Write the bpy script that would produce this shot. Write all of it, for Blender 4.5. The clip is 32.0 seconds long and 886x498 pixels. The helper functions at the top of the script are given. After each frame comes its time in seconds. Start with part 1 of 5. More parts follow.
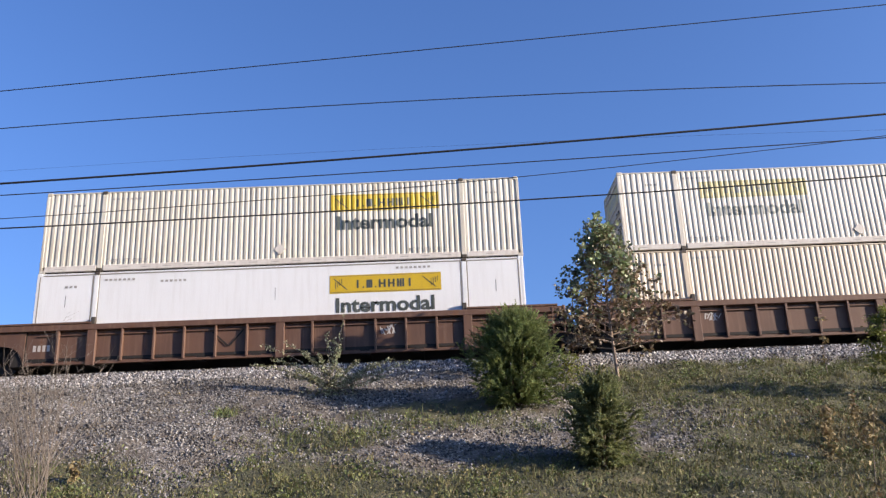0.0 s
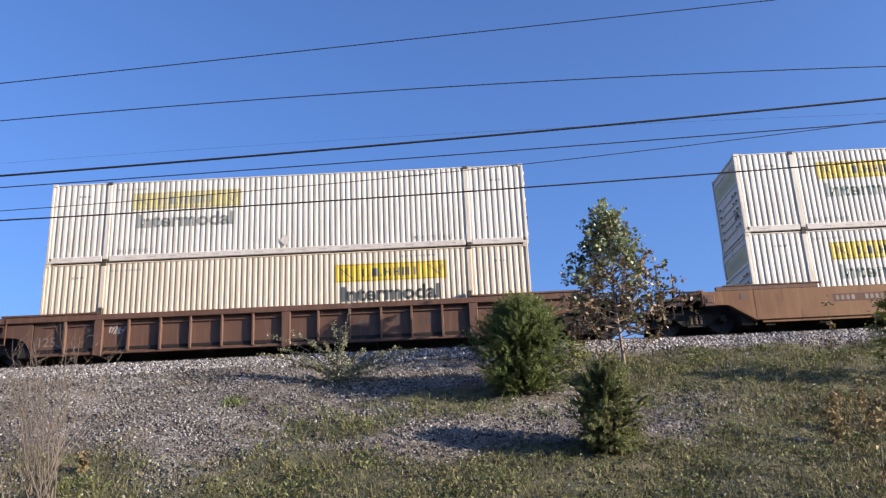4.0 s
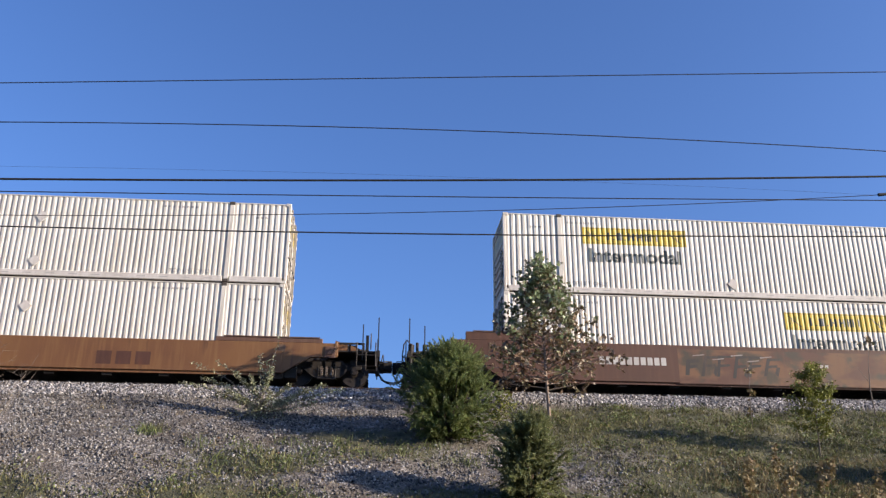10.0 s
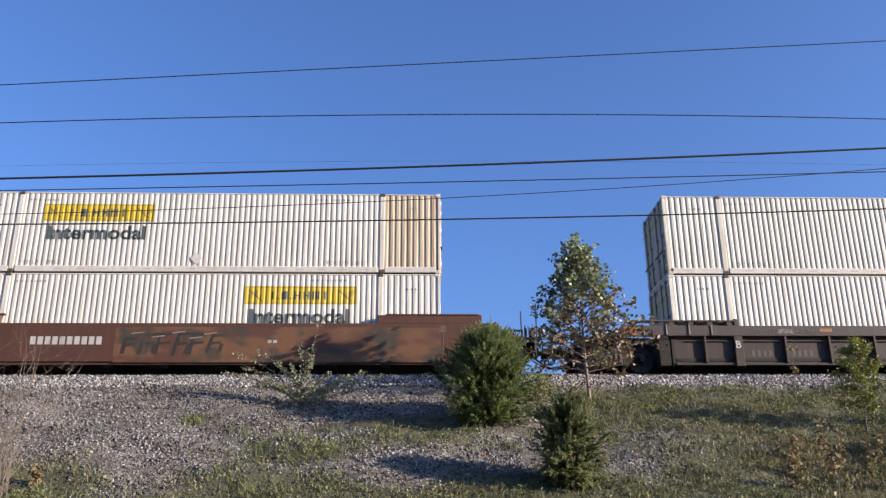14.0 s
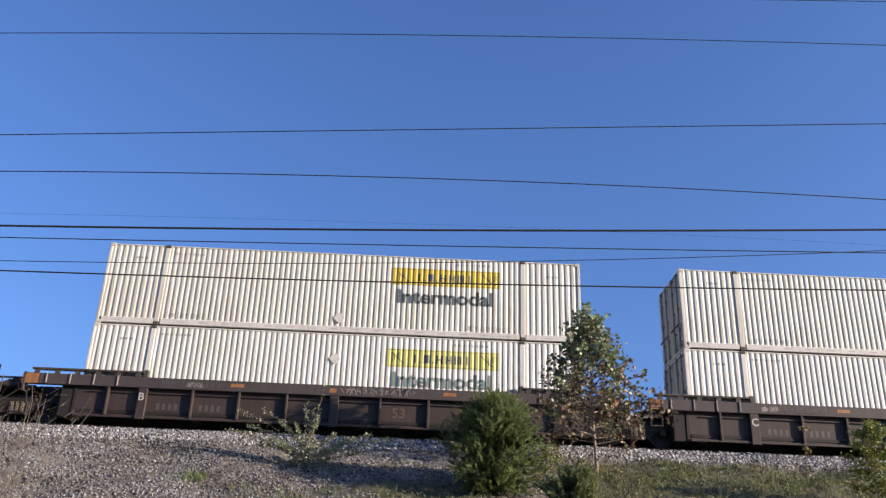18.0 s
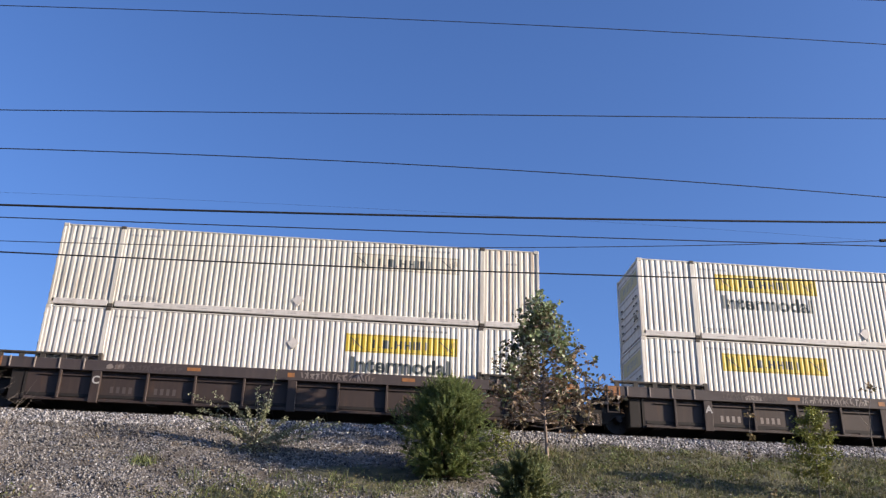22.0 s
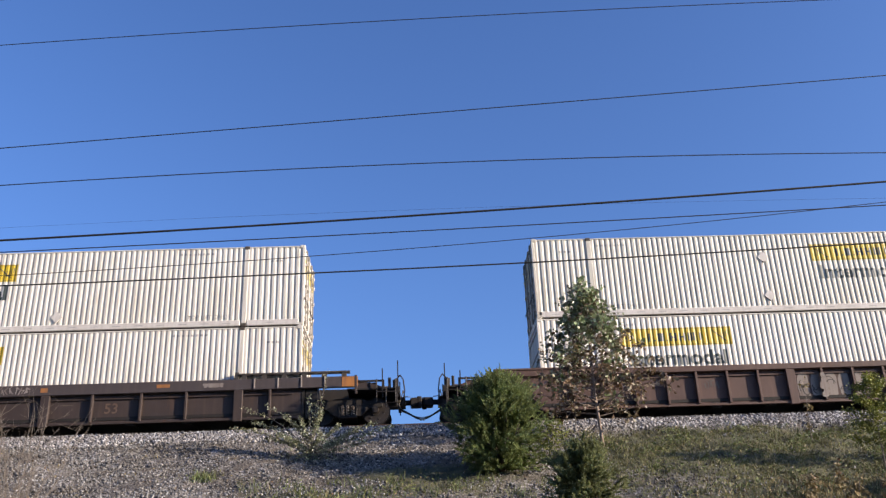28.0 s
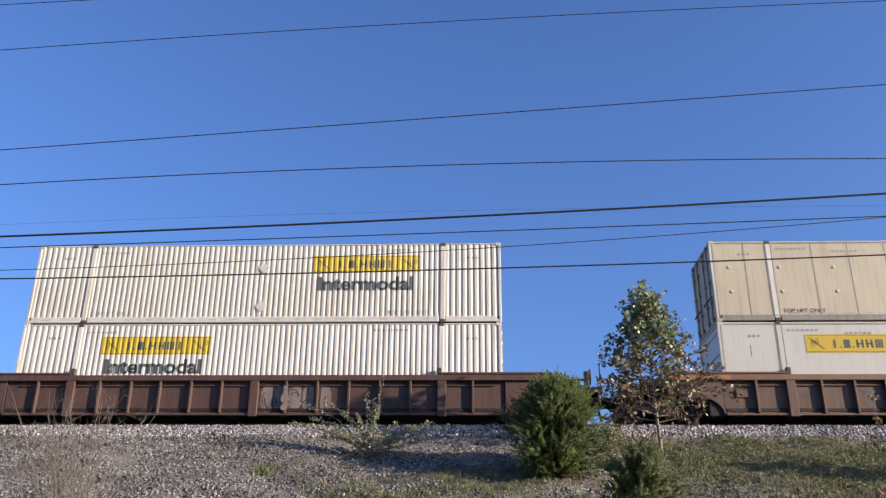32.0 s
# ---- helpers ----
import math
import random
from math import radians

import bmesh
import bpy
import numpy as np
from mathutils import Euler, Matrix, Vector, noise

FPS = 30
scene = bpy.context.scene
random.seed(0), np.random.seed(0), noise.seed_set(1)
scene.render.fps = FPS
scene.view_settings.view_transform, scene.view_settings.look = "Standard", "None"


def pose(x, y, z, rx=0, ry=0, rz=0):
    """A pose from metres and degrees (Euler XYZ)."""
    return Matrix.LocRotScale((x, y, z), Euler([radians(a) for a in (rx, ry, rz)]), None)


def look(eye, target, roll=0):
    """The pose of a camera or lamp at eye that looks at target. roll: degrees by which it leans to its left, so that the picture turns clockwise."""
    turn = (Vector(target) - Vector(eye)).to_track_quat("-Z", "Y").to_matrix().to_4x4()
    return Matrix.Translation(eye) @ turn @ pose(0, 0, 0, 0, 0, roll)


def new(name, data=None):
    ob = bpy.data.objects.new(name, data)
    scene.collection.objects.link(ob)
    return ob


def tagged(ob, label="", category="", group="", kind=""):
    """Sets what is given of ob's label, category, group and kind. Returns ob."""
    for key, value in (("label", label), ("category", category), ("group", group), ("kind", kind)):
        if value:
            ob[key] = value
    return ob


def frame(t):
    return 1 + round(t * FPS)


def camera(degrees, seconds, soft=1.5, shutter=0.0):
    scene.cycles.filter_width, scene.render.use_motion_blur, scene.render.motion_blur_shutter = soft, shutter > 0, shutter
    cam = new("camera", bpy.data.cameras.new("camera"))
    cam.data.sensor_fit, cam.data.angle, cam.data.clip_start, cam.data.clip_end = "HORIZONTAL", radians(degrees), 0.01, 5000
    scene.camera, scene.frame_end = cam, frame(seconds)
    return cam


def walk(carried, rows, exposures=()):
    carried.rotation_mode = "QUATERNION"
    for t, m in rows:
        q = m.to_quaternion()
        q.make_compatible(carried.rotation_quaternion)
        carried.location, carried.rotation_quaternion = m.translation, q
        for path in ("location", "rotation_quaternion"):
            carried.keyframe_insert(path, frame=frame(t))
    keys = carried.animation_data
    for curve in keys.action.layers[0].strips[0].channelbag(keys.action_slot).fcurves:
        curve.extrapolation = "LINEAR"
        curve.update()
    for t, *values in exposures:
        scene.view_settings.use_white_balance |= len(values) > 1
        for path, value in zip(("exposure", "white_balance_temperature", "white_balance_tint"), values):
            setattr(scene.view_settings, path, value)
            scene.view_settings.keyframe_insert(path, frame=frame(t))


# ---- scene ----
cam = camera(53.57, 32.0, soft=1.35)

# yaw, pitch and roll of the camera on its tripod-high stand, in degrees
EYE = (0.0, 0.0, 1.6)
BRIGHT = 1.20
PATH = [
    (0, -0.53, 18.91, -1.85), (0.5, -1.13, 18.92, -2.44), (1, -1.00, 18.96, -2.45), (1.5, -0.67, 18.70, -2.43),
    (2, -0.34, 18.39, -2.38), (2.5, -0.15, 18.31, -2.30), (3, -0.08, 18.37, -2.35), (3.5, -0.26, 18.24, -2.30),
    (4, -0.12, 18.14, -2.19), (4.5, -0.10, 17.95, -1.84), (6.5, 0.01, 18.23, -2.17), (7, -0.09, 18.52, -2.01),
    (7.5, -0.27, 18.71, -1.92), (8, -0.68, 19.03, -1.87), (8.5, -1.17, 19.86, -1.79), (9, -2.52, 20.68, -2.17),
    (9.5, -4.17, 20.88, -2.19), (10, -4.53, 20.87, 0.85), (10.5, -5.75, 20.90, 0.97), (11, -7.17, 20.94, -2.01),
    (11.5, -7.99, 20.64, -0.02), (12, -6.91, 19.69, -2.24), (12.5, -7.09, 19.79, -2.10), (13, -5.36, 19.75, -2.59),
    (13.5, -3.27, 19.37, -1.70), (15.5, -1.18, 24.27, 3.77), (16, -0.46, 25.21, 2.91), (16.5, -0.28, 24.96, 2.36),
    (17, -0.01, 24.16, 3.68), (17.5, -0.29, 23.91, 3.35), (18, -1.13, 24.03, 2.64), (18.5, -2.15, 23.59, 2.09),
    (19, -2.92, 24.15, 0.71), (19.5, -3.41, 23.83, 0.58), (20, -3.66, 23.28, 1.42), (20.5, -3.55, 23.09, 1.86),
    (21, -3.57, 23.08, 1.58), (21.5, -4.19, 23.11, 1.67), (22, -4.38, 23.21, 2.21), (22.5, -4.21, 23.27, 2.19),
    (23, -4.34, 23.24, 1.96), (23.5, -4.11, 22.66, -0.33), (24, -3.32, 21.91, -1.44), (24.5, -2.44, 21.69, -1.66),
    (25, -1.69, 20.88, -1.66), (25.5, -2.00, 20.69, -2.33), (26, -2.53, 20.75, -0.93), (26.5, -2.76, 21.25, -0.88),
    (28.5, -1.35, 23.15, -1.61), (29, -0.12, 21.69, -0.34), (29.5, 0.28, 21.30, 0.56), (30, 0.86, 21.56, 0.86),
    (30.5, 1.45, 21.87, 1.47), (31, 1.74, 22.41, 1.15), (31.5, 2.01, 22.65, 0.97), (32, 2.49, 23.03, 1.05),
]


def turned(yaw, pitch, roll):
    return Matrix.Translation(EYE) @ pose(0, 0, 0, 0, 0, yaw) @ pose(0, 0, 0, 90 + pitch) @ pose(0, 0, 0, 0, 0, roll)


walk(cam, [(t, turned(a, b, c)) for t, a, b, c in PATH], [(0.0, BRIGHT + 0.06), (4.0, BRIGHT + 0.10), (8.0, BRIGHT + 0.06), (10.0, BRIGHT - 0.01), (11.5, BRIGHT + 0.02), (13.0, BRIGHT + 0.10), (15.5, BRIGHT - 0.05), (24.0, BRIGHT - 0.06), (27.0, BRIGHT - 0.02), (32.0, BRIGHT - 0.02)])

# ---- daylight ----
SUN_FROM = Vector((0.935, -0.345, 0.298)).normalized()
world = bpy.data.worlds.new("sky")
scene.world = world
world.use_nodes = True
wn = world.node_tree.nodes
sky = wn.new("ShaderNodeTexSky")
sky.sky_type = "NISHITA"
sky.sun_disc = False
sky.sun_elevation = math.asin(SUN_FROM.z)
sky.sun_rotation = math.atan2(SUN_FROM.x, SUN_FROM.y)
sky.altitude = 300
sky.air_density = 1.0
sky.dust_density = 3.3
sky.ozone_density = 2.0
wn["Background"].inputs["Strength"].default_value = 0.0700
tint = wn.new("ShaderNodeMix")
tint.data_type, tint.blend_type = "RGBA", "MULTIPLY"
tint.inputs[0].default_value, tint.inputs[7].default_value = 1.0, (0.725, 1.0, 1.585, 1)
world.node_tree.links.new(sky.outputs[0], tint.inputs[6])
world.node_tree.links.new(tint.outputs[2], wn["Background"].inputs["Color"])
lamp = bpy.data.lights.new("sun", "SUN")
lamp.energy, lamp.angle, lamp.color = 4.25, radians(0.55), (1.0, 0.82, 0.65)
sun = new("sun", lamp)
sun.matrix_world = look((30, -20, 40), Vector((30, -20, 40)) - SUN_FROM)
scene.view_settings.exposure = BRIGHT

# ---- materials ----


def material(name, base, rough=0.7, metal=0.0):
    m = bpy.data.materials.new(name)
    m.use_nodes = True
    b = m.node_tree.nodes["Principled BSDF"]
    b.inputs["Base Color"].default_value = (*base, 1)
    b.inputs["Roughness"].default_value = rough
    b.inputs["Metallic"].default_value = metal
    return m


def node(m, kind, **values):
    n = m.node_tree.nodes.new(kind)
    for key, value in values.items():
        n.inputs[key].default_value = value
    return n


def wire(m, a, b):
    m.node_tree.links.new(a, b)


def noise_of(m, scale, detail=5.0, stretch=(1, 1, 1), where="Object"):
    co = node(m, "ShaderNodeTexCoord")
    mp = node(m, "ShaderNodeMapping")
    mp.inputs["Scale"].default_value = stretch
    nz = node(m, "ShaderNodeTexNoise", Scale=scale, Detail=detail)
    wire(m, co.outputs[where], mp.inputs[0])
    wire(m, mp.outputs[0], nz.inputs["Vector"])
    return nz.outputs["Fac"]


def ramp(m, fac, stops):
    r = node(m, "ShaderNodeValToRGB")
    while len(r.color_ramp.elements) < len(stops):
        r.color_ramp.elements.new(0.5)
    for e, (p, c) in zip(r.color_ramp.elements, stops):
        e.position, e.color = p, (*c, 1) if len(c) == 3 else c
    wire(m, fac, r.inputs[0])
    return r.outputs[0]


def blend(m, fac, a, b, kind="MIX"):
    x = node(m, "ShaderNodeMix")
    x.data_type, x.blend_type = "RGBA", kind
    if isinstance(fac, float):
        x.inputs[0].default_value = fac
    else:
        wire(m, fac, x.inputs[0])
    for socket, v in ((x.inputs[6], a), (x.inputs[7], b)):
        if isinstance(v, tuple):
            socket.default_value = (*v, 1)
        else:
            wire(m, v, socket)
    return x.outputs[2]


def bumped(m, fac, strength, distance):
    b = node(m, "ShaderNodeBump", Strength=strength, Distance=distance)
    wire(m, fac, b.inputs["Height"])
    wire(m, b.outputs[0], m.node_tree.nodes["Principled BSDF"].inputs["Normal"])


def coloured(m, socket):
    wire(m, socket, m.node_tree.nodes["Principled BSDF"].inputs["Base Color"])


def paint(name, base, dirt, streak, amount=0.45, rough=0.5, rust=None, rust_from=0.62):
    """Weathered paint: broad stains, vertical streaks, fine grain and, if asked for, rust."""
    m = material(name, base, rough)
    broad = ramp(m, noise_of(m, 0.55), [(0.42, (0, 0, 0)), (0.75, (amount,) * 3)])
    runs = ramp(m, noise_of(m, 2.6, 6, (3.0, 3.0, 0.22)), [(0.47, (0, 0, 0)), (0.8, (amount * 1.2,) * 3)])
    grain = ramp(m, noise_of(m, 38, 3), [(0.3, (0.9, 0.9, 0.9)), (0.7, (1.05, 1.05, 1.05))])
    c = blend(m, broad, base, dirt)
    c = blend(m, runs, c, streak)
    if rust:
        spots = ramp(m, noise_of(m, 1.9, 8, (1.6, 1.6, 0.35)), [(rust_from, (0, 0, 0)), (rust_from + 0.13, (0.9,) * 3)])
        c = blend(m, spots, c, rust)
    c = blend(m, 1.0, c, grain, "MULTIPLY")
    coloured(m, c)
    bumped(m, noise_of(m, 14, 4), 0.12, 0.01)
    return m


M_WHITE = paint("white_container_paint", (0.594, 0.567, 0.508), (0.482, 0.440, 0.375), (0.327, 0.285, 0.234), 0.65, 0.5, (0.306, 0.192, 0.104), 0.71)
M_CREAM = paint("aged_white_container_paint", (0.543, 0.517, 0.450), (0.438, 0.394, 0.317), (0.301, 0.263, 0.202), 0.6, 0.5, (0.271, 0.149, 0.075), 0.66)
M_BUFF = paint("yellowed_container_paint", (0.55, 0.475, 0.37), (0.43, 0.35, 0.26), (0.38, 0.29, 0.21), 0.55)
M_TAN = paint("tan_container_paint", (0.46, 0.405, 0.29), (0.34, 0.285, 0.205), (0.27, 0.225, 0.165), 0.4)
M_SMOOTH = paint("smooth_white_panel_paint", (0.665, 0.681, 0.694), (0.589, 0.593, 0.586), (0.494, 0.485, 0.469), 0.3, 0.35)
M_DULLWHITE = paint("dull_white_panel_paint", (0.485, 0.475, 0.425), (0.42, 0.405, 0.35), (0.35, 0.33, 0.275), 0.4, 0.4)
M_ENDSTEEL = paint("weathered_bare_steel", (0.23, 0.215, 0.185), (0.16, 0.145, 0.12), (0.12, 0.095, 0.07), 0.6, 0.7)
# darker white for left ends: grime, with their shade mixed into the tone
M_SHADED_END = paint("grimy_shaded_white_end_paint", (0.405, 0.374, 0.306), (0.273, 0.244, 0.170), (0.150, 0.122, 0.076), 0.75, 0.6, (0.176, 0.104, 0.051), 0.62)


def rusted(name, base, start, end, strength):
    """White paint with many fine runs of rust down the folds."""
    m = paint(name, base, (0.45, 0.37, 0.27), (0.32, 0.235, 0.15), 0.6, 0.65)
    bsdf = m.node_tree.nodes["Principled BSDF"]
    under = bsdf.inputs["Base Color"].links[0].from_socket
    runs = ramp(m, noise_of(m, 3.4, 5, (4.2, 4.2, 0.10)), [(start, (0, 0, 0)), (end, (strength,) * 3)])
    coloured(m, blend(m, runs, under, (0.235, 0.145, 0.075)))
    return m


M_RUSTY = rusted("rust_streaked_container_paint", (0.50, 0.43, 0.32), 0.45, 0.66, 0.85)
M_RUSTTOUCH = rusted("lightly_rust_streaked_container_paint", (0.58, 0.535, 0.46), 0.555, 0.66, 0.8)
M_ENDYELLOW = paint("weathered_yellow_end_paint", (0.50, 0.385, 0.06), (0.56, 0.49, 0.27), (0.45, 0.37, 0.20), 0.9)
M_RAIL = paint("grey_white_rail_paint", (0.594, 0.561, 0.516), (0.462, 0.422, 0.372), (0.374, 0.327, 0.278), 0.6)
M_YELLOW = paint("yellow_sign_paint", (0.49, 0.337, 0.0114), (0.421, 0.299, 0.0306), (0.359, 0.26, 0.0459), 0.3)
M_FADED_SHADED = paint("faded_and_shaded_yellow_sign_paint", (0.421, 0.352, 0.131), (0.413, 0.374, 0.253), (0.383, 0.352, 0.275), 0.6)
# paler lemon yellow, with the glare on one sign put into its colour
M_LEMON_GLARE = paint("glare_pale_yellow_sign_paint", (0.474, 0.421, 0.0999), (0.444, 0.406, 0.168), (0.398, 0.352, 0.184), 0.4)
M_WORNSIGN = paint("worn_off_sign_paint", (0.444, 0.398, 0.306), (0.459, 0.421, 0.345), (0.367, 0.321, 0.253), 0.6)
M_INK = paint("dark_green_lettering", (0.0383, 0.0498, 0.0459), (0.0765, 0.088, 0.0803), (0.131, 0.131, 0.119), 0.5)
M_GREENINK = paint("worn_green_lettering", (0.085, 0.125, 0.105), (0.17, 0.20, 0.18), (0.25, 0.26, 0.24), 0.5)
M_FADEINK = paint("faded_grey_lettering", (0.168, 0.184, 0.168), (0.306, 0.306, 0.284), (0.345, 0.337, 0.306), 0.5)
M_MARK = paint("small_dark_marking", (0.0765, 0.0765, 0.0765), (0.153, 0.153, 0.146), (0.23, 0.23, 0.214), 0.4)
M_PALEMARK = paint("worn_pale_marking", (0.26, 0.253, 0.238), (0.383, 0.367, 0.337), (0.459, 0.436, 0.398), 0.7)
M_FITTING = paint("dark_steel_fitting", (0.042, 0.0383, 0.0344), (0.0688, 0.0536, 0.0383), (0.0918, 0.0612, 0.0383), 0.5, 0.75)
M_BROWN = paint("brown_wagon_paint", (0.108, 0.056, 0.037), (0.064, 0.034, 0.025), (0.150, 0.090, 0.058), 0.7, 0.65, (0.131, 0.0536, 0.0229), 0.62)
M_DARKBROWN = paint("dark_brown_wagon_paint", (0.098, 0.054, 0.038), (0.066, 0.038, 0.029), (0.140, 0.082, 0.050), 0.7, 0.65, (0.15, 0.07, 0.03), 0.6)
M_PLUM = paint("plum_brown_wagon_paint", (0.077, 0.040, 0.031), (0.050, 0.028, 0.024), (0.108, 0.062, 0.045), 0.7, 0.65, (0.10, 0.042, 0.022), 0.62)
M_OCHRESILL = paint("ochre_sill_paint", (0.165, 0.088, 0.044), (0.115, 0.062, 0.040), (0.108, 0.063, 0.0405), 0.7, 0.6)
M_ORANGE = paint("orange_brown_wagon_paint", (0.172, 0.082, 0.030), (0.112, 0.046, 0.021), (0.205, 0.108, 0.042), 0.85, 0.6, (0.085, 0.036, 0.018), 0.62)
M_MAROON = paint("dull_brown_wagon_paint", (0.074, 0.030, 0.018), (0.047, 0.021, 0.014), (0.101, 0.046, 0.026), 0.55, 0.65, (0.118, 0.036, 0.014), 0.62)
M_GREY = paint("dark_grey_wagon_paint", (0.031, 0.0205, 0.0178), (0.043, 0.0285, 0.024), (0.060, 0.039, 0.029), 0.6, 0.7, (0.0719, 0.0359, 0.0198), 0.64)
M_GREYTOP = paint("worn_grey_sill_paint", (0.047, 0.037, 0.037), (0.060, 0.046, 0.045), (0.078, 0.058, 0.051), 0.5, 0.7)
M_AMBER = paint("amber_reflector_paint", (0.362, 0.152, 0.038), (0.203, 0.093, 0.041), (0.130, 0.067, 0.041), 0.7)
M_BLACK = paint("black_running_gear", (0.0099, 0.00765, 0.00648), (0.0138, 0.0107, 0.00918), (0.0214, 0.0145, 0.0107), 0.6, 0.8)
M_WHEEL = paint("worn_wheel_steel", (0.0128, 0.00974, 0.00842), (0.0206, 0.0147, 0.0118), (0.0275, 0.0186, 0.0135), 0.5, 0.6)
M_CHALK = paint("white_stencil_paint", (0.486, 0.468, 0.441), (0.275, 0.253, 0.23), (0.191, 0.153, 0.131), 0.5)
M_GHOST = paint("worn_graffiti_paint", (0.0727, 0.0597, 0.0536), (0.0918, 0.0765, 0.0688), (0.122, 0.0842, 0.0612), 0.5)
M_PALEPAINT = paint("flaking_pale_graffiti_paint", (0.26, 0.23, 0.203), (0.153, 0.115, 0.0918), (0.0999, 0.0651, 0.0459), 0.9)
M_TAGDARK = paint("faded_dark_spray_paint", (0.030, 0.026, 0.021), (0.045, 0.034, 0.026), (0.070, 0.042, 0.028), 0.7)
M_OLDYELLOW = paint("worn_ochre_stencil_paint", (0.135, 0.085, 0.05), (0.085, 0.056, 0.04), (0.055, 0.04, 0.032), 0.8)
M_RAILHEAD = paint("rail_steel", (0.0765, 0.0498, 0.0344), (0.107, 0.0612, 0.0383), (0.0536, 0.0383, 0.0306), 0.5, 0.5)
M_TIMBER = paint("weathered_timber", (0.0765, 0.0574, 0.042), (0.0536, 0.042, 0.0344), (0.115, 0.0918, 0.0688), 0.6, 0.9)
M_CABLE = material("black_cable", (0.006, 0.006, 0.008), 0.85)
M_GLASSY = material("dark_glazed_porcelain", (0.035, 0.028, 0.026), 0.25)
M_BARK = paint("grey_bark", (0.245, 0.191, 0.153), (0.138, 0.104, 0.0765), (0.26, 0.207, 0.153), 0.6, 0.9)
M_TWIG = paint("dry_twig", (0.150, 0.128, 0.108), (0.100, 0.085, 0.073), (0.22, 0.19, 0.165), 0.6, 0.9)


def camouflage():
    """Old spray paint on brown steel: soft ochre and dark olive clouds, worn through."""
    m = material("clouded_graffiti_paint", (0.081, 0.0333, 0.0207), 0.65)
    c = blend(m, ramp(m, noise_of(m, 0.9, 4, (0.6, 1, 1.4)), [(0.46, (0, 0, 0)), (0.56, (0.85,) * 3)]), (0.081, 0.0333, 0.0207), (0.149, 0.0738, 0.0324))
    c = blend(m, ramp(m, noise_of(m, 1.3, 5, (0.8, 1, 1.1)), [(0.50, (0, 0, 0)), (0.60, (0.85,) * 3)]), c, (0.040, 0.0365, 0.026))
    c = blend(m, ramp(m, noise_of(m, 2.6, 6, (2.7, 2.7, 0.198)), [(0.5, (0, 0, 0)), (0.8, (0.6,) * 3)]), c, (0.108, 0.0495, 0.0306))
    coloured(m, c)
    bumped(m, noise_of(m, 14, 4), 0.12, 0.01)
    return m


M_CAMO = camouflage()


def leafy(name, stops, rough=0.55, glow=0.25):
    m = material(name, stops[0], rough)
    g = node(m, "ShaderNodeNewGeometry")
    c = ramp(m, g.outputs["Random Per Island"], [(i / max(1, len(stops) - 1), s) for i, s in enumerate(stops)])
    c = blend(m, 1.0, c, ramp(m, noise_of(m, 2.2, 3), [(0.32, (0.5, 0.5, 0.5)), (0.68, (1.35, 1.35, 1.3))]), "MULTIPLY")
    coloured(m, c)
    b = m.node_tree.nodes["Principled BSDF"]
    t = node(m, "ShaderNodeBsdfTranslucent")
    wire(m, c, t.inputs["Color"])
    x = node(m, "ShaderNodeMixShader")
    x.inputs[0].default_value = glow
    wire(m, b.outputs[0], x.inputs[1])
    wire(m, t.outputs[0], x.inputs[2])
    wire(m, x.outputs[0], m.node_tree.nodes["Material Output"].inputs[0])
    return m


M_LEAF = leafy("tree_leaf_green", [(0.097, 0.137, 0.063), (0.166, 0.220, 0.101), (0.258, 0.312, 0.170), (0.123, 0.162, 0.076), (0.354, 0.381, 0.254), (0.162, 0.139, 0.076)], 0.3, 0.3)
M_DRYLEAF = leafy("tree_leaf_brown", [(0.129, 0.075, 0.041), (0.190, 0.132, 0.078), (0.084, 0.053, 0.035), (0.273, 0.229, 0.154), (0.114, 0.115, 0.053)], 0.45, 0.25)
M_STRAW = leafy("straw", [(0.182, 0.14, 0.069), (0.255, 0.205, 0.101), (0.146, 0.121, 0.0506), (0.309, 0.251, 0.138), (0.173, 0.102, 0.0552)], 0.7, 0.2)
M_CEDAR = leafy("cedar_spray", [(0.086, 0.129, 0.047), (0.163, 0.219, 0.078), (0.257, 0.300, 0.113), (0.117, 0.171, 0.061), (0.310, 0.326, 0.144)], 0.75, 0.42)
M_DULLCEDAR = leafy("dull_cedar_spray", [(0.117, 0.150, 0.070), (0.202, 0.241, 0.105), (0.307, 0.329, 0.161), (0.156, 0.194, 0.087), (0.381, 0.359, 0.211)], 0.75, 0.42)
M_BUSHLEAF = leafy("bush_leaf", [(0.154, 0.187, 0.095), (0.286, 0.314, 0.196), (0.440, 0.440, 0.325), (0.132, 0.154, 0.078), (0.264, 0.253, 0.162)])
M_LIME = leafy("lime_leaf", [(0.14, 0.167, 0.0322), (0.213, 0.234, 0.046), (0.106, 0.126, 0.0276), (0.295, 0.293, 0.0736)])
M_GRASS = leafy("grass_blade", [(0.063, 0.079, 0.025), (0.104, 0.121, 0.039), (0.148, 0.160, 0.056), (0.189, 0.169, 0.083), (0.081, 0.097, 0.033), (0.225, 0.188, 0.107), (0.118, 0.135, 0.046)], 0.7, 0.2)


